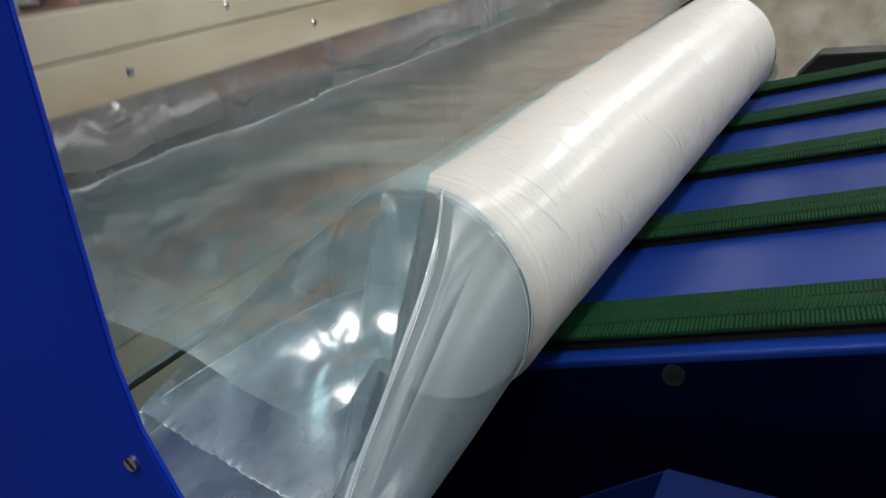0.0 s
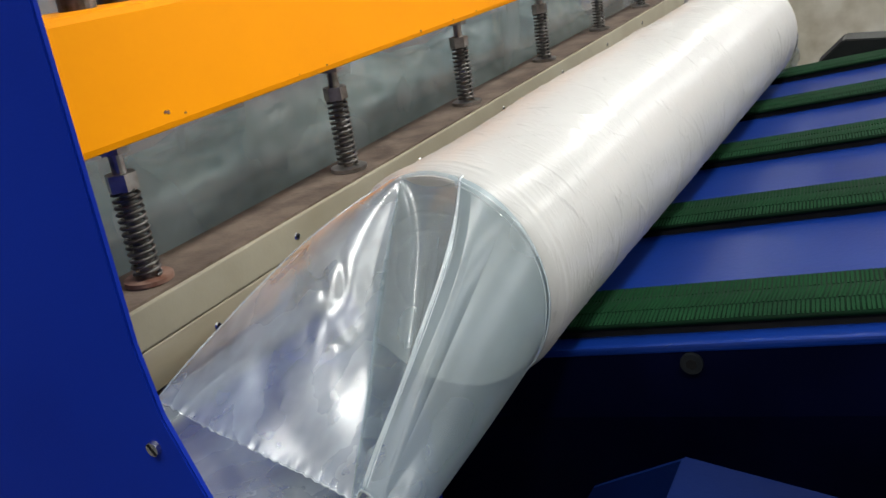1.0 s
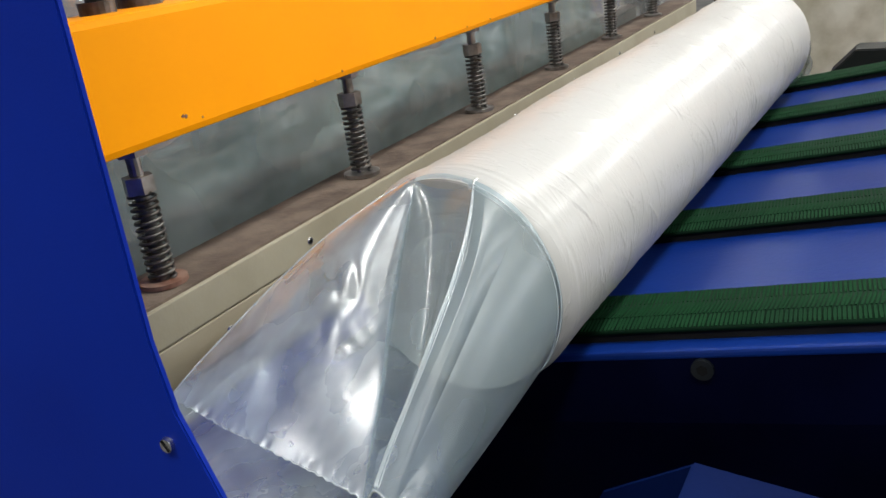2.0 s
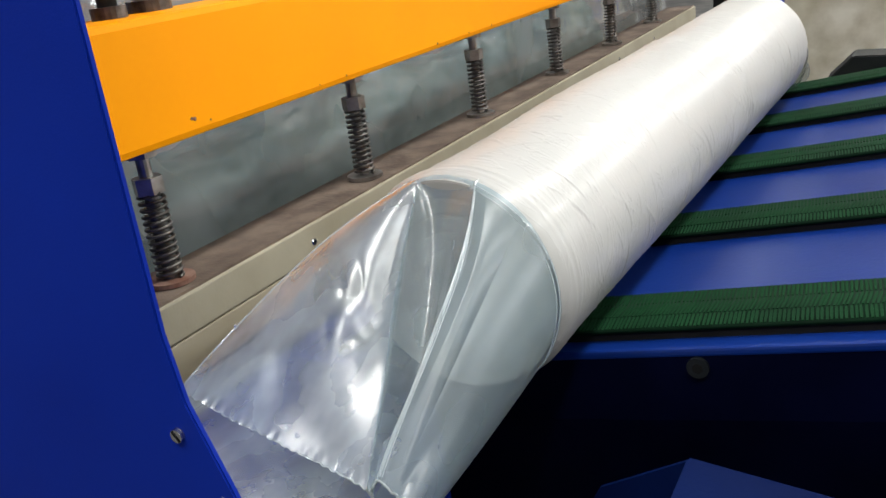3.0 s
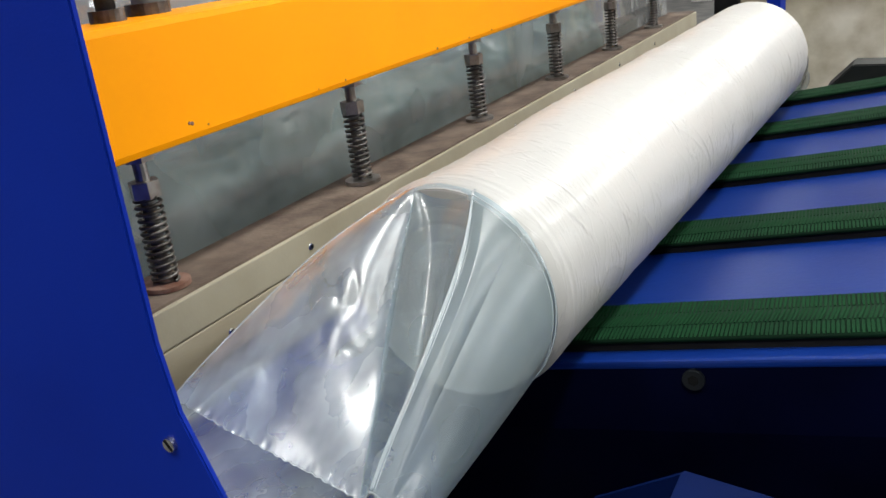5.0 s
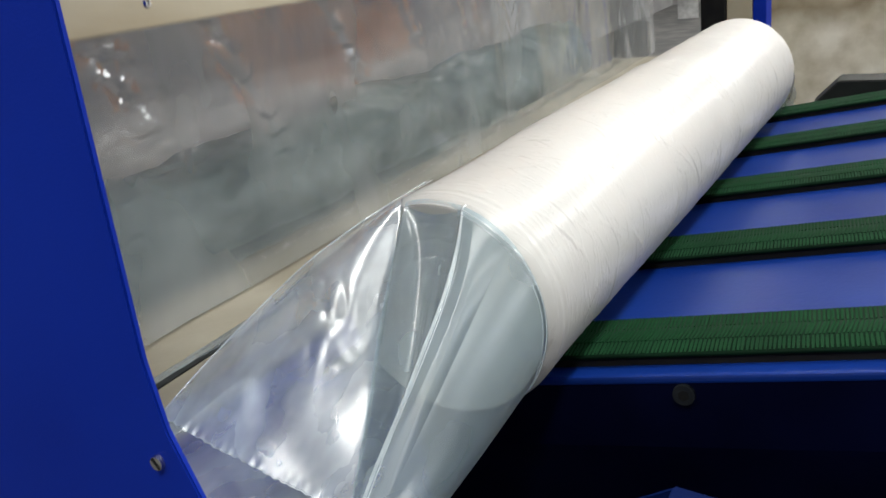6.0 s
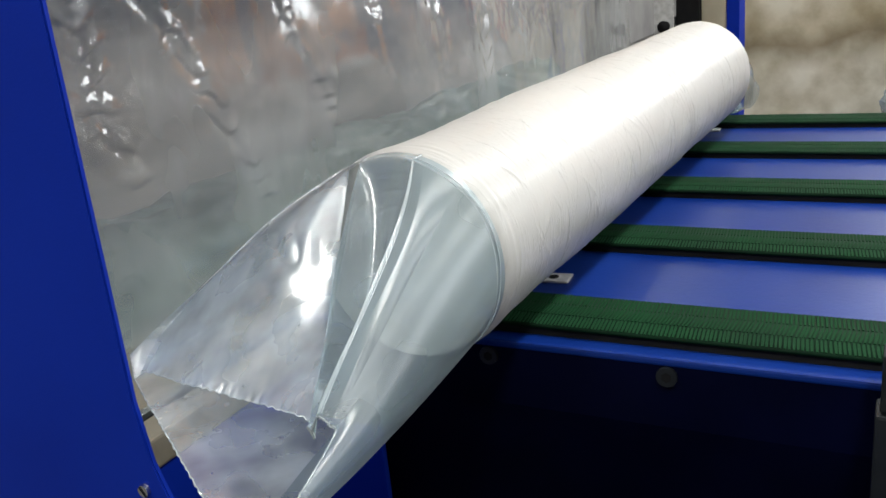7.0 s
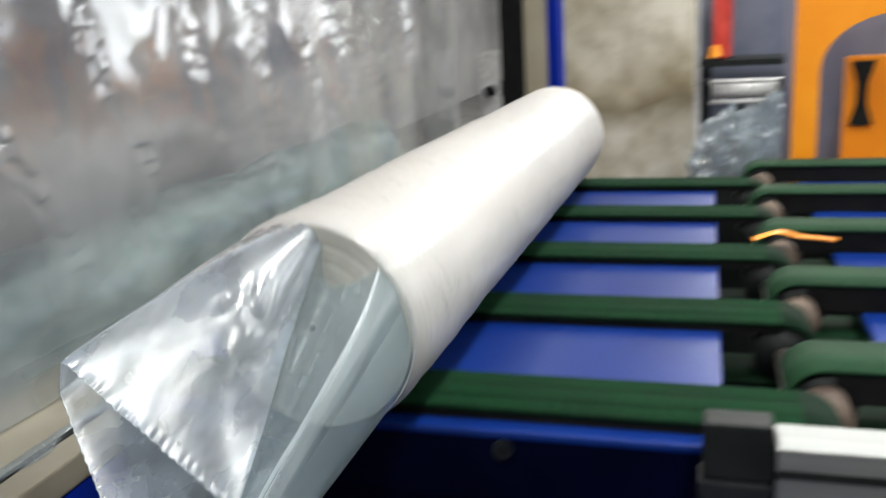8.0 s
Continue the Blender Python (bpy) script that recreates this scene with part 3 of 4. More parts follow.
def belt_ribs(x0, x1, y0, y1, rows=3, pitch=0.0045):
    """Rows of short slanting rubber ribs across a belt, leaning one way and the other in turn."""
    rng = random.Random(int(y0 * 1000) + 5)
    bm = bmesh.new()
    wide = (y1 - y0) / rows
    for k in range(rows):
        lean = 0.0014 if k % 2 else -0.0014
        for i in range(int((x1 - x0) / pitch)):
            x = x0 + pitch * (i + 0.5 + 0.3 * (k % 2)) + rng.uniform(-0.0004, 0.0004)
            half, high = 0.0017 + rng.uniform(-0.0002, 0.0002), 0.0008 + rng.uniform(-0.0003, 0.0003)
            rings = []
            for j in range(4):
                f = j / 3
                y, cx, w = y0 + wide * (k + 0.04 + 0.92 * f), x + lean * (2 * f - 1), half * (0.7 if j in (0, 3) else 1)
                rings.append([bm.verts.new(p) for p in ((cx - w, y, -0.001), (cx - w * 0.85, y, high), (cx + w * 0.85, y, high), (cx + w, y, -0.001))])
            for p, q in zip(rings, rings[1:]):
                for j in range(3):
                    bm.faces.new((p[j], p[j + 1], q[j + 1], q[j]))
            bm.faces.new(rings[0][::-1])
            bm.faces.new(rings[-1])
    return bm


def tilting_table():
    t = thing("discharge_table", "blue tilting discharge table with green ribbed belts", "conveyor")
    x0, x1 = 0.14, 0.872
    part("bed_plate", box((x0, -0.025, -0.0235), (x1, 1.365, -0.014), 0.003), BED_BLUE, t, "blue enamelled bed plate")
    # sloping dark sheet, run down far enough to stand for the darkness under the table
    fascia = part("fascia", plate([(-0.0235, -0.0238), (-0.022, -0.100), (0.09, -0.52), (0.10, -0.52), (-0.014, -0.105), (-0.015, -0.0238)], "x", x0, x1 - 0.02 - x0), SHADED_BLUE, t, "undercut blue front fascia with the shade below the bed in its colour")
    for x in (0.424, 0.639):
        b = part("bolt", rod((x, -0.016, BOLT_Z), (x, -0.028, BOLT_Z), 0.0125, 0.0115, 24), BLOCK_M, fascia, "round dark bolt head")
        part("socket", rod((x, -0.0280, BOLT_Z), (x, -0.0286, BOLT_Z), 0.006, seg=6), BLACK, b)
    for k in range(BELTS):
        y = PITCH * k
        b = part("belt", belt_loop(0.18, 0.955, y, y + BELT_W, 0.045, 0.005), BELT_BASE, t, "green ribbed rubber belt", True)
        tagged(part("ribs", belt_ribs(0.182, 0.953, y, y + BELT_W), GREEN, b, "short slanting green rubber ribs"), kind="stuff")
        part("belt_guide", box((0.17, y + 0.002, -0.0145), (0.95, y + BELT_W - 0.002, -0.0055)), BLACK, b, "black guide strip under the belt")
        part("pulley", rod((0.955, y + 0.004, -0.045), (0.955, y + BELT_W - 0.004, -0.045), 0.038, seg=28), DARK, t, "", True)
        if k < 4:
            part("shaft", rod((0.955, y + BELT_W, -0.045), (0.955, y + PITCH, -0.045), 0.012, seg=16), STEEL, t, "", True)
    for x, y in ((0.412, 0.186), (0.43, 1.225)):
        bm = plate([(-0.044, -0.017), (0.044, -0.017), (0.044, 0.017), (-0.044, 0.017)], "z", 0, 0.003, 0.001)
        c = part("clip_plate", bm, PALE, t, "small slotted zinc plate")
        c.matrix_basis = pose(x, y, -0.0138, 0, 0, 4)
        for s in (-0.020, 0.020):
            part("slot", rod((s, 0, 0.003), (s, 0, 0.0036), 0.0075, seg=12), BLACK, c)
    return t


TABLE = tilting_table()


def table_end_bracket():
    t = thing("end_bracket", "dark grey end bracket with a bolt beside an aluminium rail", "bracket")
    part("plate", box((0.850, -0.075, -0.022), (0.915, -0.040, 0.038), 0.004), DARK, t)
    part("block", box((0.846, -0.078, -0.60), (0.916, -0.038, -0.0225), 0.004), BLOCK_M, t, "black steel block")
    part("bolt", rod((0.886, -0.075, -0.055), (0.886, -0.084, -0.055), 0.010, 0.009, 20), CHROME, t)
    r = part("rail", box((0.917, -0.085, -0.060), (2.6, -0.030, 0.022), 0.003), ALU, t, "grooved aluminium profile rail")
    for z in (-0.036, -0.004):
        part("groove", box((0.916, -0.0862, z - 0.004), (2.59, -0.0845, z + 0.004)), DARK, r)


table_end_bracket()


def second_conveyor():
    t = thing("outfeed_conveyor", "blue outfeed conveyor with green belts behind the table", "conveyor")
    part("bed_plate", box((1.08, 0.0, -0.055), (2.6, 1.75, -0.044), 0.003), BED_BLUE, t)
    for k in range(5):
        y = 0.162 + 0.335 * k
        b = part("belt", belt_loop(0.99, 2.55, y, y + BELT_W, 0.045, 0.005), BELT_CLOTH, t, "", True)
        part("belt_guide", box((1.0, y + 0.003, -0.044), (2.5, y + BELT_W - 0.003, -0.0055)), BLACK, b)
        part("pulley", rod((0.99, y + 0.004, -0.045), (0.99, y + BELT_W - 0.004, -0.045), 0.038, seg=28), DARK, t, "", True)
        part("hub", rod((0.99, y - 0.05, -0.045), (0.99, y + 0.004, -0.045), 0.026, seg=24), DUSTY, t, "", True)
    for x in (1.2, 2.4):
        for y in (0.05, 1.65):
            part("leg", box((x, y, FLOOR_Z), (x + 0.06, y + 0.06, -0.055)), BLUE, t)


second_conveyor()


# ---- the wrapped roll ----
ROLL_R, ROLL_L = 0.120, 1.375


def wrapped_roll():
    t = thing("wrapped_foam_roll", "white rolled foam mattress wrapped tightly in clear plastic film", "foam roll")

    # tight film: smooth near one end, with short creases that crowd towards the other
    nu, nv = 240, 1500
    a = np.linspace(0, 2 * np.pi, nu, endpoint=False)[None, :]
    y = np.linspace(0, ROLL_L, nv)[:, None]
    r = np.full((nv, nu), ROLL_R)
    edge = np.minimum(y, ROLL_L - y)
    r -= 0.007 * np.clip(1 - edge / 0.02, 0, 1) ** 2
    rng = np.random.default_rng(7)
    fold = np.zeros((nv, nu))
    for k in range(1500):
        c = ROLL_L * (1 - rng.random() ** 1.8 * 0.95) if k > 40 else rng.random() * ROLL_L
        a0, tilt, half = rng.random() * 2 * np.pi, rng.normal(0, 0.10), rng.uniform(0.06, 0.34)
        high, wide = rng.uniform(0.0004, 0.0018), rng.uniform(0.0009, 0.0018)
        j0, j1 = (int(max(0, min(nv, (c + d) / ROLL_L * nv))) for d in (-0.1, 0.1))
        da = (a - a0 + np.pi) % (2 * np.pi) - np.pi
        mid = c + tilt * da + 0.003 * np.sin(5 * da + k)
        fold[j0:j1] += high * np.exp(-(((y[j0:j1] - mid) / wide) ** 2)) * np.clip(1 - (da / half) ** 2, 0, 1)
    r += 0.0015 * np.tanh(fold / 0.0015)
    for c in (0.80, 0.813, 0.828, 1.18, 0.022, 0.034):
        r += 0.0012 * np.exp(-(((y - c + 0.03 * np.sin(a + 0.5) * (c > 0.1)) / 0.0035) ** 2))
    for k in range(14):
        c, a0 = rng.random() * ROLL_L, rng.random() * 2 * np.pi
        r += 0.0011 * np.sin(2 * (a - a0)) * np.exp(-(((y - c) / 0.12) ** 2)) * rng.normal()
    verts = np.stack([r * np.cos(a), y + 0 * a, r * np.sin(a)], -1).reshape(-1, 3)
    i, j = np.meshgrid(np.arange(nu), np.arange(nv - 1))
    k = (i + 1) % nu
    faces = np.stack([j * nu + i, j * nu + k, (j + 1) * nu + k, (j + 1) * nu + i], -1).reshape(-1, 4)
    bm = bmesh.new()
    me = bpy.data.meshes.new("foam_body")
    me.from_pydata(verts.tolist(), [], faces.tolist())
    bm.from_mesh(me)
    bpy.data.meshes.remove(me)
    part("foam_body", bm, FOAM, t, "white foam under tight creased film", True)
    # end faces: a spiral of foam layers
    for y, s in ((0.0, -1), (ROLL_L, 1)):

        def face(u, v, y=y, s=s):
            a, r = 2 * math.pi * u, (ROLL_R - 0.007) * (1 - v) + 0.004 * v
            turn = (r / 0.018 + u) % 1.0
            dip = 0.0006 * math.exp(-((turn - 0.5) / 0.13) ** 2)
            return (r * math.cos(a), y - s * (0.002 * v + dip), r * math.sin(a))

        part("foam_end", grid(96, 90, face, True), END_FOAM, t, "layered spiral end of the foam roll", True)
    return t


ROLL = wrapped_roll()

# the loose film tail beyond the near end, in the roll's own space
TAIL = [  # angle on the ring in degrees, then the end point (x, y, z)
    (-40, 0.112, -0.385, -0.070),
    (15, 0.100, -0.280, -0.046),
    (60, 0.094, -0.272, -0.038),
    (72, 0.080, -0.268, -0.034),
    (82, 0.066, -0.262, -0.050),
    (97, 0.068, -0.263, -0.056),
    (104, 0.066, -0.266, -0.046),
    (109, -0.117, -0.268, 0.006),
    (180, -0.106, -0.280, -0.012),
    (250, 0.088, -0.385, -0.076),
]
RING_R = ROLL_R - 0.004


def tail_sheet(u, v):
    n = len(TAIL)
    f = (u % 1.0) * n
    i, w = int(f) % n, f - int(f)
    p, q = TAIL[i], TAIL[(i + 1) % n]
    a = p[0] + w * ((q[0] - p[0]) % 360)
    ring = Vector((RING_R * math.cos(radians(a)), 0.004, RING_R * math.sin(radians(a))))
    # the smooth side of the tail follows a curve through its end points, the folds straight lines
    if i in (0, 1, 2, 9):
        o, e = TAIL[(i - 1) % n], TAIL[(i + 2) % n]
        end = Vector([0.5 * (2 * p[c] + (q[c] - o[c]) * w + (2 * o[c] - 5 * p[c] + 4 * q[c] - e[c]) * w * w + (3 * p[c] - o[c] - 3 * q[c] + e[c]) * w ** 3) for c in (1, 2, 3)])
    else:
        end = Vector(p[1:]).lerp(Vector(q[1:]), w)
    s = max(0.0, (v - 0.1) / 0.9)
    m = ring.lerp(end, s) + Vector((0, 0.06 * max(0.0, 1 - v / 0.1), 0))
    right = max(0.0, math.cos(radians(a - 20)))
    m += Vector((math.cos(radians(a)), 0, math.sin(radians(a)))) * (0.010 - 0.010 * right) * math.sin(math.pi * s) * (1 - 0.4 * s)
    b = a % 360
    if 72 < b < 104:
        m += Vector((-0.15, 0, -1)) * 0.085 * math.sin(math.pi * (b - 72) / 32) * math.sin(math.pi * min(1, s * 1.15)) ** 0.7
    if 45 < b < 80:
        m.x += 0.013 * math.sin(math.pi * s) * (1 - s) * 2 * (1 - abs(b - 66) / 22)
    g = s * (1 - 0.3 * s)
    m += Vector((noise.noise((m.x * 16, m.y * 8, m.z * 16 + 3)), 0.3 * noise.noise((m.x * 13, m.y * 9 + 5, m.z * 13)), noise.noise((m.x * 16, m.y * 8, m.z * 16 + 9)))) * (0.0008 if b < 70 or b > 300 else 0.004) * g
    if 104 <= b <= 109:
        across = (b - 104) / 5
        m.z += math.sin(math.pi * s) * (0.009 * math.sin(math.pi * across) + 0.007 * math.sin(math.pi * 0.5 * min(1.0, across * 2.2)))
        m.z += 0.0003 * g * math.sin(across * 26 + 5 * noise.noise((across * 3, s * 3, 1.0)))
        m.z -= 0.016 * math.sin(math.pi * s) * math.exp(-((across / 0.24) ** 2))
        rough = math.exp(-(((s - 0.55) / 0.16) ** 2) - ((across - 0.35) / 0.35) ** 2)
        m.z += 0.006 * rough * (abs(noise.noise((m.x * 45, m.y * 34, 5.0))) - 0.2)
        m.z += 0.005 * g * (abs(noise.noise((m.x * 16 + 4, m.y * 6, 8.0))) - 0.25)
    if s > 0.97:
        k = (s - 0.97) / 0.03
        m += Vector((0, -0.0005 * k * math.sin(u * 1570), 0.0006 * k * math.sin(u * 1210) + 0.0008 * k * noise.noise((u * 260, 0.0, 2.0))))
    return m


def strand(path, r, k=6):
    """A thin round strand along a list of points."""
    bm = bmesh.new()
    rings = []
    for i, c in enumerate(path):
        d = (path[min(i + 1, len(path) - 1)] - path[max(i - 1, 0)]).normalized()
        x = d.orthogonal().normalized()
        y = d.cross(x)
        rings.append([bm.verts.new(c + r * (math.cos(2 * math.pi * j / k) * x + math.sin(2 * math.pi * j / k) * y)) for j in range(k)])
    for p, q in zip(rings, rings[1:]):
        for j in range(k):
            bm.faces.new((p[j], p[(j + 1) % k], q[(j + 1) % k], q[j]))
    return bm


def tail_piece(name, u0, u1, nu, material, parent, label):
    """One stretch of the loose tail, round the ring from u0 to u1, with its weld."""
    ob = part(name, grid(nu, 110, lambda u, v: tail_sheet(u0 + (u1 - u0) * u, v)), material, parent, label, True)
    part("welded_edge", strand([tail_sheet(u0 + (u1 - u0) * i / (2 * nu), 1.0) for i in range(2 * nu + 1)], 0.0008), FOLD, ob, "whitish scalloped weld", True)
    return ob


tail = tail_piece("bag_side", 0.9, 1.3, 220, SIDE_FILM, ROLL, "hazy loose film side of the bag tail")
tail_piece("bag_back", 0.7001, 0.9, 140, FLAP_FILM, tail, "glossy under layer of loose film")
valley = tail_piece("bag_gusset", 0.3, 0.6, 160, BAG, tail, "clear tucked-in film gusset")
flap = tail_piece("bag_flap", 0.6, 0.7, 130, FLAP_FILM, ROLL, "glossy loose film flap with a welded edge")
for du, r in ((0.0, 0.0013), (-0.012, 0.0008), (-0.026, 0.0007)):
    part("fold_crease", strand([tail_sheet(0.3 + du * j / 40, j / 40 * 0.99) for j in range(41)], r), FOLD, tail, "bright folded film crease", True)
part("fold_crease", strand([tail_sheet(0.7, j / 40 * 0.99) for j in range(41)], 0.0008), FOLD, flap, "", True)
for y, r in ((-0.004, 0.0006), (-0.012, 0.0004)):
    part("rim_crease", strand([Vector(((RING_R + 0.0015) * math.cos(radians(a)), y + 0.002 * math.sin(radians(5 * a)), (RING_R + 0.0015) * math.sin(radians(a)))) for a in range(-60, 71, 2)], r), FOLD, ROLL, "whitish crease round the film end", True)


def far_tail(u, v):
    a = 2 * math.pi * u
    r = RING_R * (1 - v) + 0.02 * v
    end = Vector((0.075, ROLL_L + 0.13, -0.075))
    m = Vector((RING_R * math.cos(a), ROLL_L - 0.004, RING_R * math.sin(a))).lerp(end + Vector((0.025 * math.cos(a), 0, 0.05 * math.sin(a))), v)
    m += Vector((noise.noise((m.x * 18, m.y * 14, m.z * 18)), 0, noise.noise((m.x * 18, m.y * 14 + 4, m.z * 18)))) * 0.012 * v
    return m


part("far_tail", grid(72, 24, far_tail, True), BAG, ROLL, "short gathered film tail", True)


def web_sheet(u, v):
    y = -0.40 + 1.66 * u
    x = -0.31 * v
    z = 0.006 * noise.noise((y * 5, x * 7, 0.4)) * v + 0.003 * noise.noise((y * 16, x * 9, 6.0))
    # beyond the roll's end the film sags towards the open bag, in sharp crumples
    loose = min(1.0, max(0.0, (-0.10 - y) / 0.2))
    z += loose * (-0.10 * (1 - v) ** 1.4 + 0.020 * (abs(noise.noise((x * 14, y * 11, 2.0))) - 0.15) + 0.006 * abs(noise.noise((x * 40, y * 30, 4.0))))
    return (x + 0.05 * loose * (1 - v), y + 0.003 * noise.noise((x * 20, 3.0, u)), z)


WEB_OB = part("film_web", grid(240, 60, web_sheet), WEB, None, "", True)
tagged(WEB_OB, "clear film stretched from the foam roll to the sealing bar", "plastic film")
part("cut_edge", strand([Vector(web_sheet(i / 120, 1.0)) for i in range(121)], 0.0008), FOLD, WEB_OB, "whitish film edge", True)


def roll_pose(near, far, turn=0.0):
    """Roll with its near end centre at one point and its axis through another."""
    ax = (Vector(far) - Vector(near)).normalized()
    x = ax.cross(Vector((0, 0, 1))).normalized()
    z = x.cross(ax)
    m = Matrix((x, ax, z)).transposed().to_4x4()
    return Matrix.Translation(near) @ m @ pose(0, 0, 0, 0, turn, 0)


# ---- distance behind the conveyors ----
def orange_frame():
    t = thing("orange_machine_frame", "orange machine frame plate with an arched opening", "machine frame")
    bm = bmesh.new()
    outer = [(1.10, -0.30), (1.68, -0.30), (1.68, 0.52), (1.10, 0.52)]
    arch = [(1.17, -0.22), (1.61, -0.22)] + [(1.39 + 0.22 * math.cos(math.pi * i / 14), 0.20 + 0.16 * math.sin(math.pi * i / 14)) for i in range(15)]
    edges = []
    for loop in (outer, arch):
        vs = [bm.verts.new((u, 1.95, v)) for u, v in loop]
        edges += [bm.edges.new((a, b)) for a, b in zip(vs, vs[1:] + vs[:1])]
    bmesh.ops.triangle_fill(bm, edges=edges, use_beauty=True)
    ex = bmesh.ops.extrude_face_region(bm, geom=bm.faces[:])
    bmesh.ops.translate(bm, verts=[v for v in ex["geom"] if isinstance(v, bmesh.types.BMVert)], vec=(0, 0.03, 0))
    part("front_plate", bm, ORANGE, t)
    part("back_plate", box((1.265, 2.14, -0.24), (1.72, 2.16, 0.225), 0.004), ORANGE, t)
    part("recess", box((1.10, 2.30, -0.30), (1.75, 2.32, 0.60)), CAB_M, t, "grey recess behind the opening")
    part("hub_plate", plate([(1.28, 0.01), (1.35, 0.01), (1.33, 0.08), (1.33, 0.14), (1.35, 0.21), (1.28, 0.21), (1.30, 0.14), (1.30, 0.08)], "y", 2.128, 0.01, 0.002), DARK, t, "dark waisted hub plate")
    part("leg", box((1.08, 1.96, FLOOR_Z), (1.2, 2.02, -0.30)), ORANGE, t)
    part("leg", box((1.6, 1.96, FLOOR_Z), (1.72, 2.02, -0.30)), ORANGE, t)


orange_frame()


def pneumatic_cylinder():
    t = thing("pneumatic_cylinder", "aluminium pneumatic cylinder with tie rods and black caps", "cylinder")
    part("barrel", rod((0.87, 3.0, 0.045), (1.14, 3.0, 0.045), 0.030, seg=28), PALE, t, "", True)
    for z in (0.004, 0.086):
        part("tie_rod", rod((0.86, 2.965, z), (1.15, 2.965, z), 0.010, seg=12), PALE, t, "", True)
    for x in (0.835, 1.142):
        part("end_cap", box((x, 2.95, -0.005), (x + 0.03, 3.05, 0.095), 0.004), BLACK, t)
    part("stand", box((0.95, 3.02, FLOOR_Z), (1.0, 3.07, 0.015)), DARK, t)


def red_canister():
    t = thing("red_canister", "red plastic canister with an orange cap on a shelf", "canister")
    part("body", box((0.875, 3.25, 0.16), (0.955, 3.34, 0.56), 0.015), RED_M, t)
    part("cap", rod((0.885, 3.24, 0.17), (0.885, 3.24, 0.22), 0.03, 0.02, 16), ORANGE, t)
    part("shelf", box((0.82, 3.2, 0.13), (1.3, 3.5, 0.158)), DARK, t)
    part("shelf_leg", box((0.83, 3.45, FLOOR_Z), (0.87, 3.49, 0.13)), DARK, t)


def grey_cabinet():
    t = thing("control_cabinet", "blue-grey steel control cabinet behind the conveyors", "cabinet")
    part("body", box((0.82, 3.6, FLOOR_Z), (1.7, 4.0, 0.58), 0.006), CAB_M, t)
    part("door", box((0.86, 3.585, FLOOR_Z + 0.1), (1.24, 3.598, 0.54), 0.003), CAB_M, t)
    part("door", box((1.26, 3.585, FLOOR_Z + 0.1), (1.66, 3.598, 0.54), 0.003), CAB_M, t)


def film_heap(x, y, z, w, h, seed):
    """A heap of crumpled clear film."""

    def at(u, v):
        a, b = 2 * math.pi * u, v * math.pi / 2
        d = Vector((math.cos(a) * math.cos(b), math.sin(a) * math.cos(b), math.sin(b)))
        k = 1 + 0.35 * noise.noise(d * 2.2 + Vector((seed, 0, 0))) + 0.14 * noise.noise(d * 7 + Vector((0, seed, 0))) + 0.05 * noise.noise(d * 19)
        return (x + d.x * w * k, y + d.y * w * k * 0.7, z + d.z * h * k)

    ob = part("scrap_film", grid(70, 34, at, True), SCRAP, None, "", False)
    tagged(ob, "crumpled heap of clear scrap plastic film", "plastic film", "scrap heaps")


def side_guard():
    t = thing("side_guard", "dark grey steel guard beyond the discharge table", "machine guard")
    part("plate", plate([(0.56, FLOOR_Z), (0.56, -0.115), (0.62, -0.056), (1.25, -0.066), (1.25, FLOOR_Z)], "y", 1.50, 0.10, 0.003), DARK, t)


def film_bundle():
    """A long crumpled bundle of film lying behind the hanging film."""

    def at(u, v):
        a, y = 2 * math.pi * u, -0.40 + 2.4 * v
        r = 0.105 * (1 + 0.18 * noise.noise((math.cos(a) * 1.5, y * 5, math.sin(a) * 1.5)) + 0.07 * noise.noise((math.cos(a) * 4, y * 16, math.sin(a) * 4 + 7)) + 0.02 * noise.noise((math.cos(a) * 9, y * 40, math.sin(a) * 9)))
        return (-0.27 + r * math.cos(a), y, -0.045 + max(-0.14, r * math.sin(a) * 1.25))

    tagged(part("film_bundle", grid(72, 300, at, True), TEAL_FILM, None, "", True), "long crumpled bundle of greenish plastic film on the machine plate", "plastic film")


side_guard()
film_bundle()
pneumatic_cylinder()
red_canister()
grey_cabinet()
tagged(part("scrap_bench", box((0.80, 2.75, FLOOR_Z), (1.30, 3.15, -0.31), 0.005), DARK), "dark bench under the scrap film", "bench")
film_heap(0.93, 2.9, -0.31, 0.13, 0.26, 1.0)
film_heap(1.10, 2.95, -0.31, 0.14, 0.30, 5.0)


def orange_strap():
    def at(u, v):
        x = 0.935 + 0.14 * u
        return (x, 0.735 + 0.02 * math.sin(3 * u) + 0.03 * v * (1 - 0.5 * u), 0.003 + 0.009 * math.sin(math.pi * min(1, u * 1.6)) ** 2)

    bm = grid(24, 4, at)
    ex = bmesh.ops.extrude_face_region(bm, geom=bm.faces[:])
    bmesh.ops.translate(bm, verts=[v for v in ex["geom"] if isinstance(v, bmesh.types.BMVert)], vec=(0, 0, 0.002))
    tagged(part("orange_strap", bm, ORANGE, None, "", True), "loose orange plastic strap on the outfeed belt", "strap")


orange_strap()


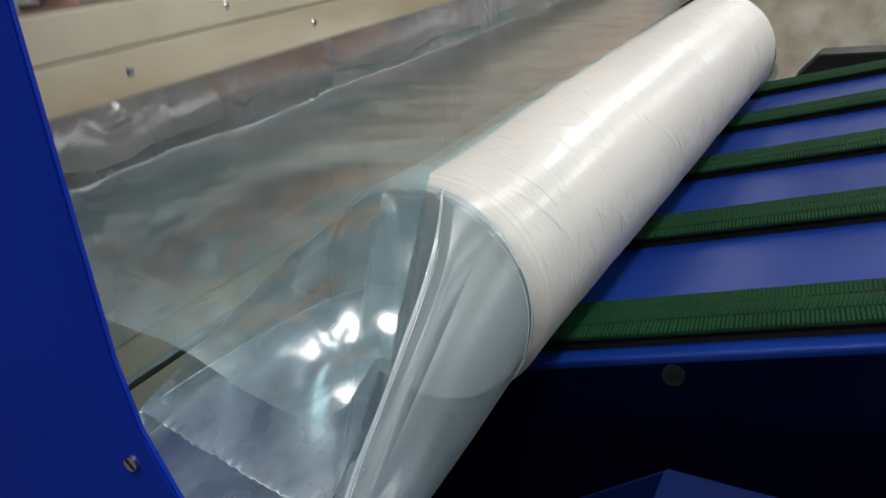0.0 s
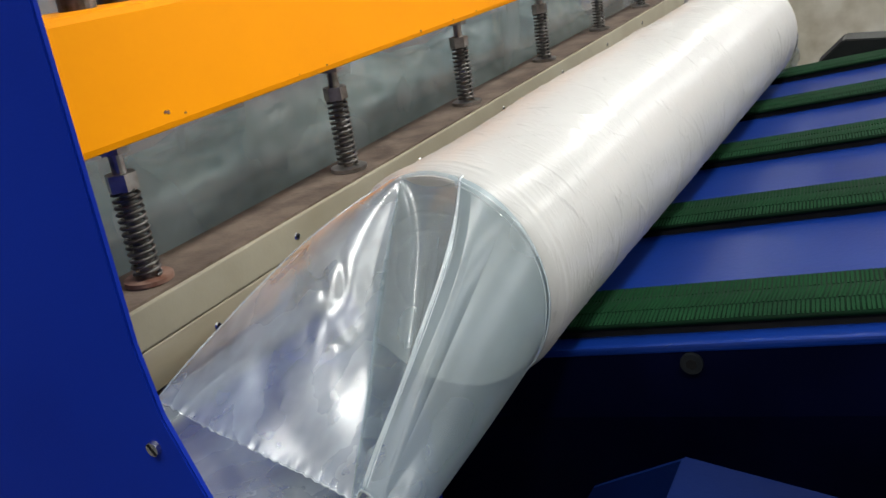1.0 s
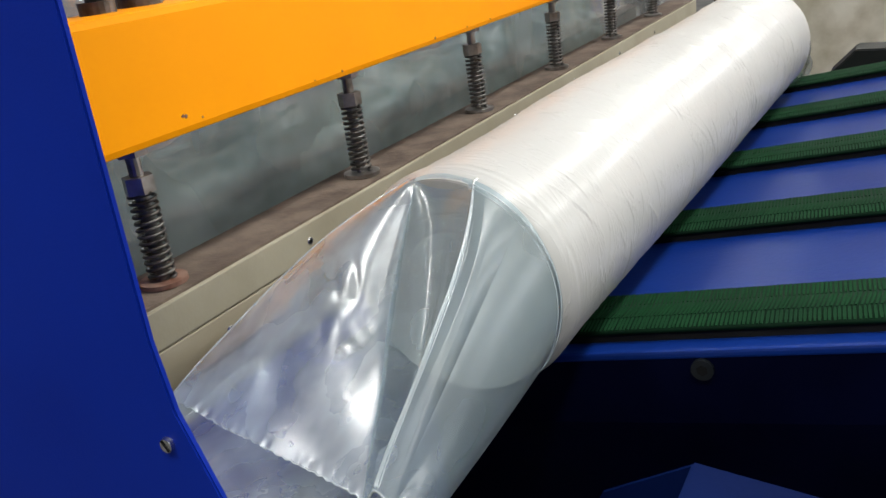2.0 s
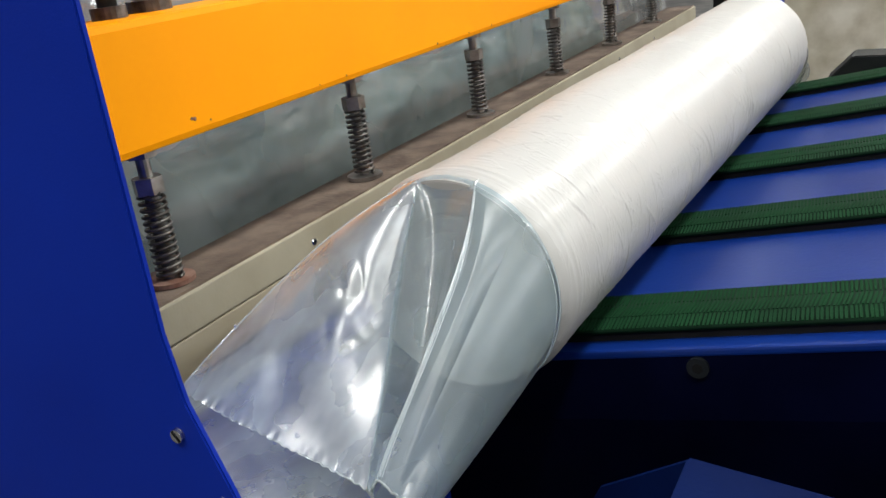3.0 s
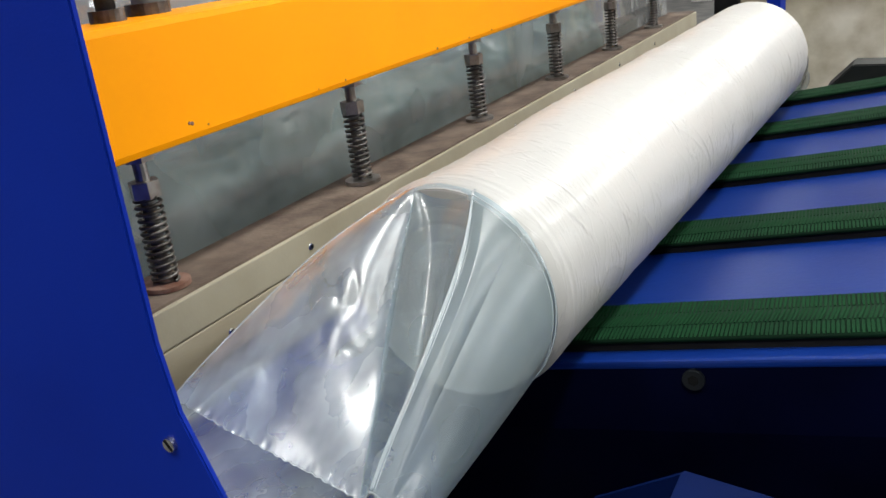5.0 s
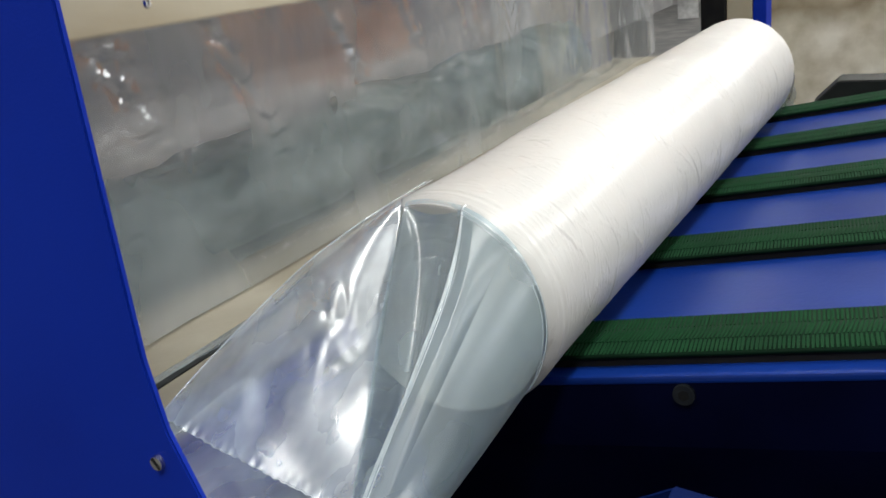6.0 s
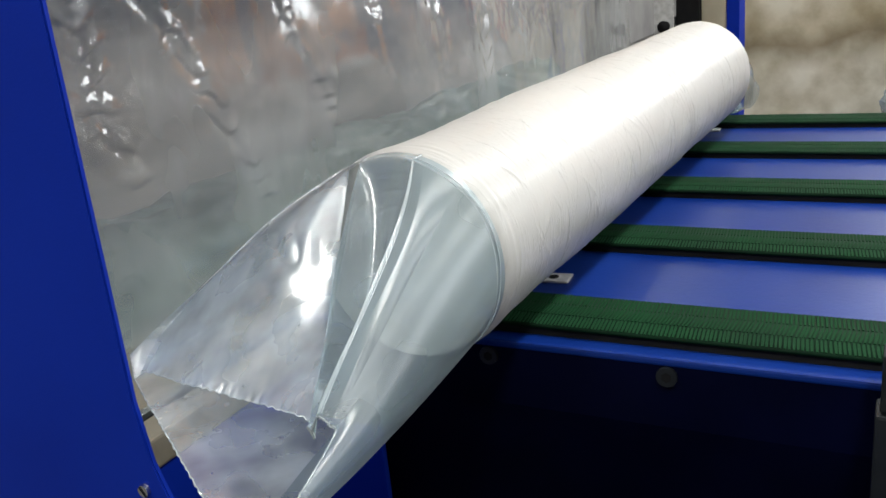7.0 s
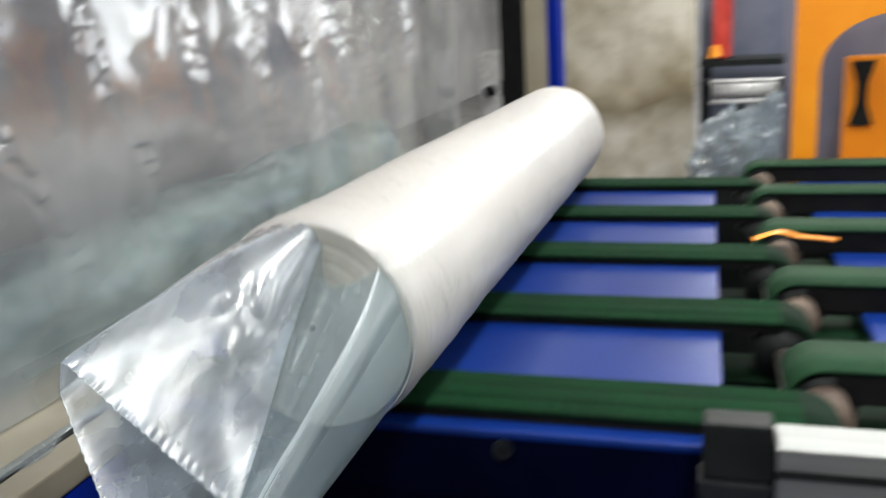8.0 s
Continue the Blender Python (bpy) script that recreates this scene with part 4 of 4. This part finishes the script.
# ---- what moves ----
def motions():
    lift = [(0, 0.298), (0.15, 0.25), (0.3, 0.198), (0.5, 0.126), (0.7, 0.043), (0.85, 0.010), (1.0, 0.005), (1.5, 0.002), (2.8, 0), (5.05, 0), (5.15, 0.035), (5.3, 0.116), (5.5, 0.188), (5.7, 0.27), (6.0, 0.378), (6.4, 0.48), (6.8, 0.52), (7.5, 0.55), (8, 0.62)]
    walk(BAR, [(t, pose(0, 0, z)) for t, z in lift])
    rows = [(0, 0), (6.62, 0), (6.72, 0.35), (6.8, 0.80), (6.9, 0.95), (7.0, 1), (8, 1)]
    walk(TABLE, [(t, pose(-0.054 * (1 - f), 0, -0.175 * (1 - f), 0, -8.82 * (1 - f), 0)) for t, f in rows])
    low, high = ((0.366, -0.13, 0.007), (0.428, 1.23, 0.016)), ((0.384, -0.13, 0.121), (0.42, 1.23, 0.121))
    rows = [(0, 0), (6.62, 0), (6.72, 0.35), (6.8, 0.80), (6.9, 0.95), (7.0, 1)]
    keys = [(t, roll_pose(Vector(low[0]).lerp(Vector(high[0]), f), Vector(low[1]).lerp(Vector(high[1]), f), -11 * f)) for t, f in rows]
    late = ((7.2, 0.357, 0.384, -26), (7.5, 0.364, 0.376, -24), (7.7, 0.390, 0.402, -11), (7.8, 0.408, 0.420, -3), (8, 0.453, 0.490, 24))
    keys += [(t, roll_pose((a, -0.13 + (0.045 if t == 8 else 0), 0.121), (b, 1.23, 0.121), turn)) for t, a, b, turn in late]
    walk(ROLL, keys)
    # the loose tail slides a little off the end as the roll is lifted
    walk(tail, [(0, pose(0, 0, 0)), (6.62, pose(0, 0, 0)), (6.85, pose(0, -0.012, 0, 0, 4, 0)), (7.2, pose(0.004, -0.012, 0, 0, 9, 0)), (7.6, pose(0.003, 0, 0, 0, 8, 0)), (8, pose(0, 0.028, 0))])
    # the flap is pulled down into the bag until the bar has closed, then lies over it
    hinge = pose(-0.04, -0.267, -0.014)
    tilt = [(0, -20), (0.4, -18), (0.6, -10), (0.8, -3), (0.95, 0), (5.0, 0), (5.3, 1.2), (6.62, 1.2), (7, 0), (8, 0)]
    slide = {7: -0.012, 8: 0.028}
    walk(flap, [(t, pose(0, slide.get(t, 0), 0) @ hinge @ pose(0, 0, 0, a, 0, 0) @ hinge.inverted()) for t, a in tilt])
    # the web runs from the roll's upper side to the bar's lower edge, and lies on the jaw once it is cut
    web = []
    for t, z in lift:
        if t > 0.72:
            break
        bx, bz, cx, cz = BAR_X + 0.02, z - 0.07 - 0.25 * z, 0.372, 0.008
        d, r = math.hypot(cx - bx, cz - bz), ROLL_R + 0.006
        a = math.atan2(cz - bz, cx - bx) + math.asin(r / d)
        n = math.sqrt(d * d - r * r)
        web.append((t, pose(bx + n * math.cos(a), 0, bz + n * math.sin(a), 0, -math.degrees(a), 0)))
    web += [(0.82, pose(0.10, 0, -0.045, 0, -10, 0)), (0.95, pose(-0.12, 0, -0.064, 0, 0, 0)), (8, pose(-0.12, 0, -0.064, 0, 0, 0))]
    walk(WEB_OB, web)


motions()
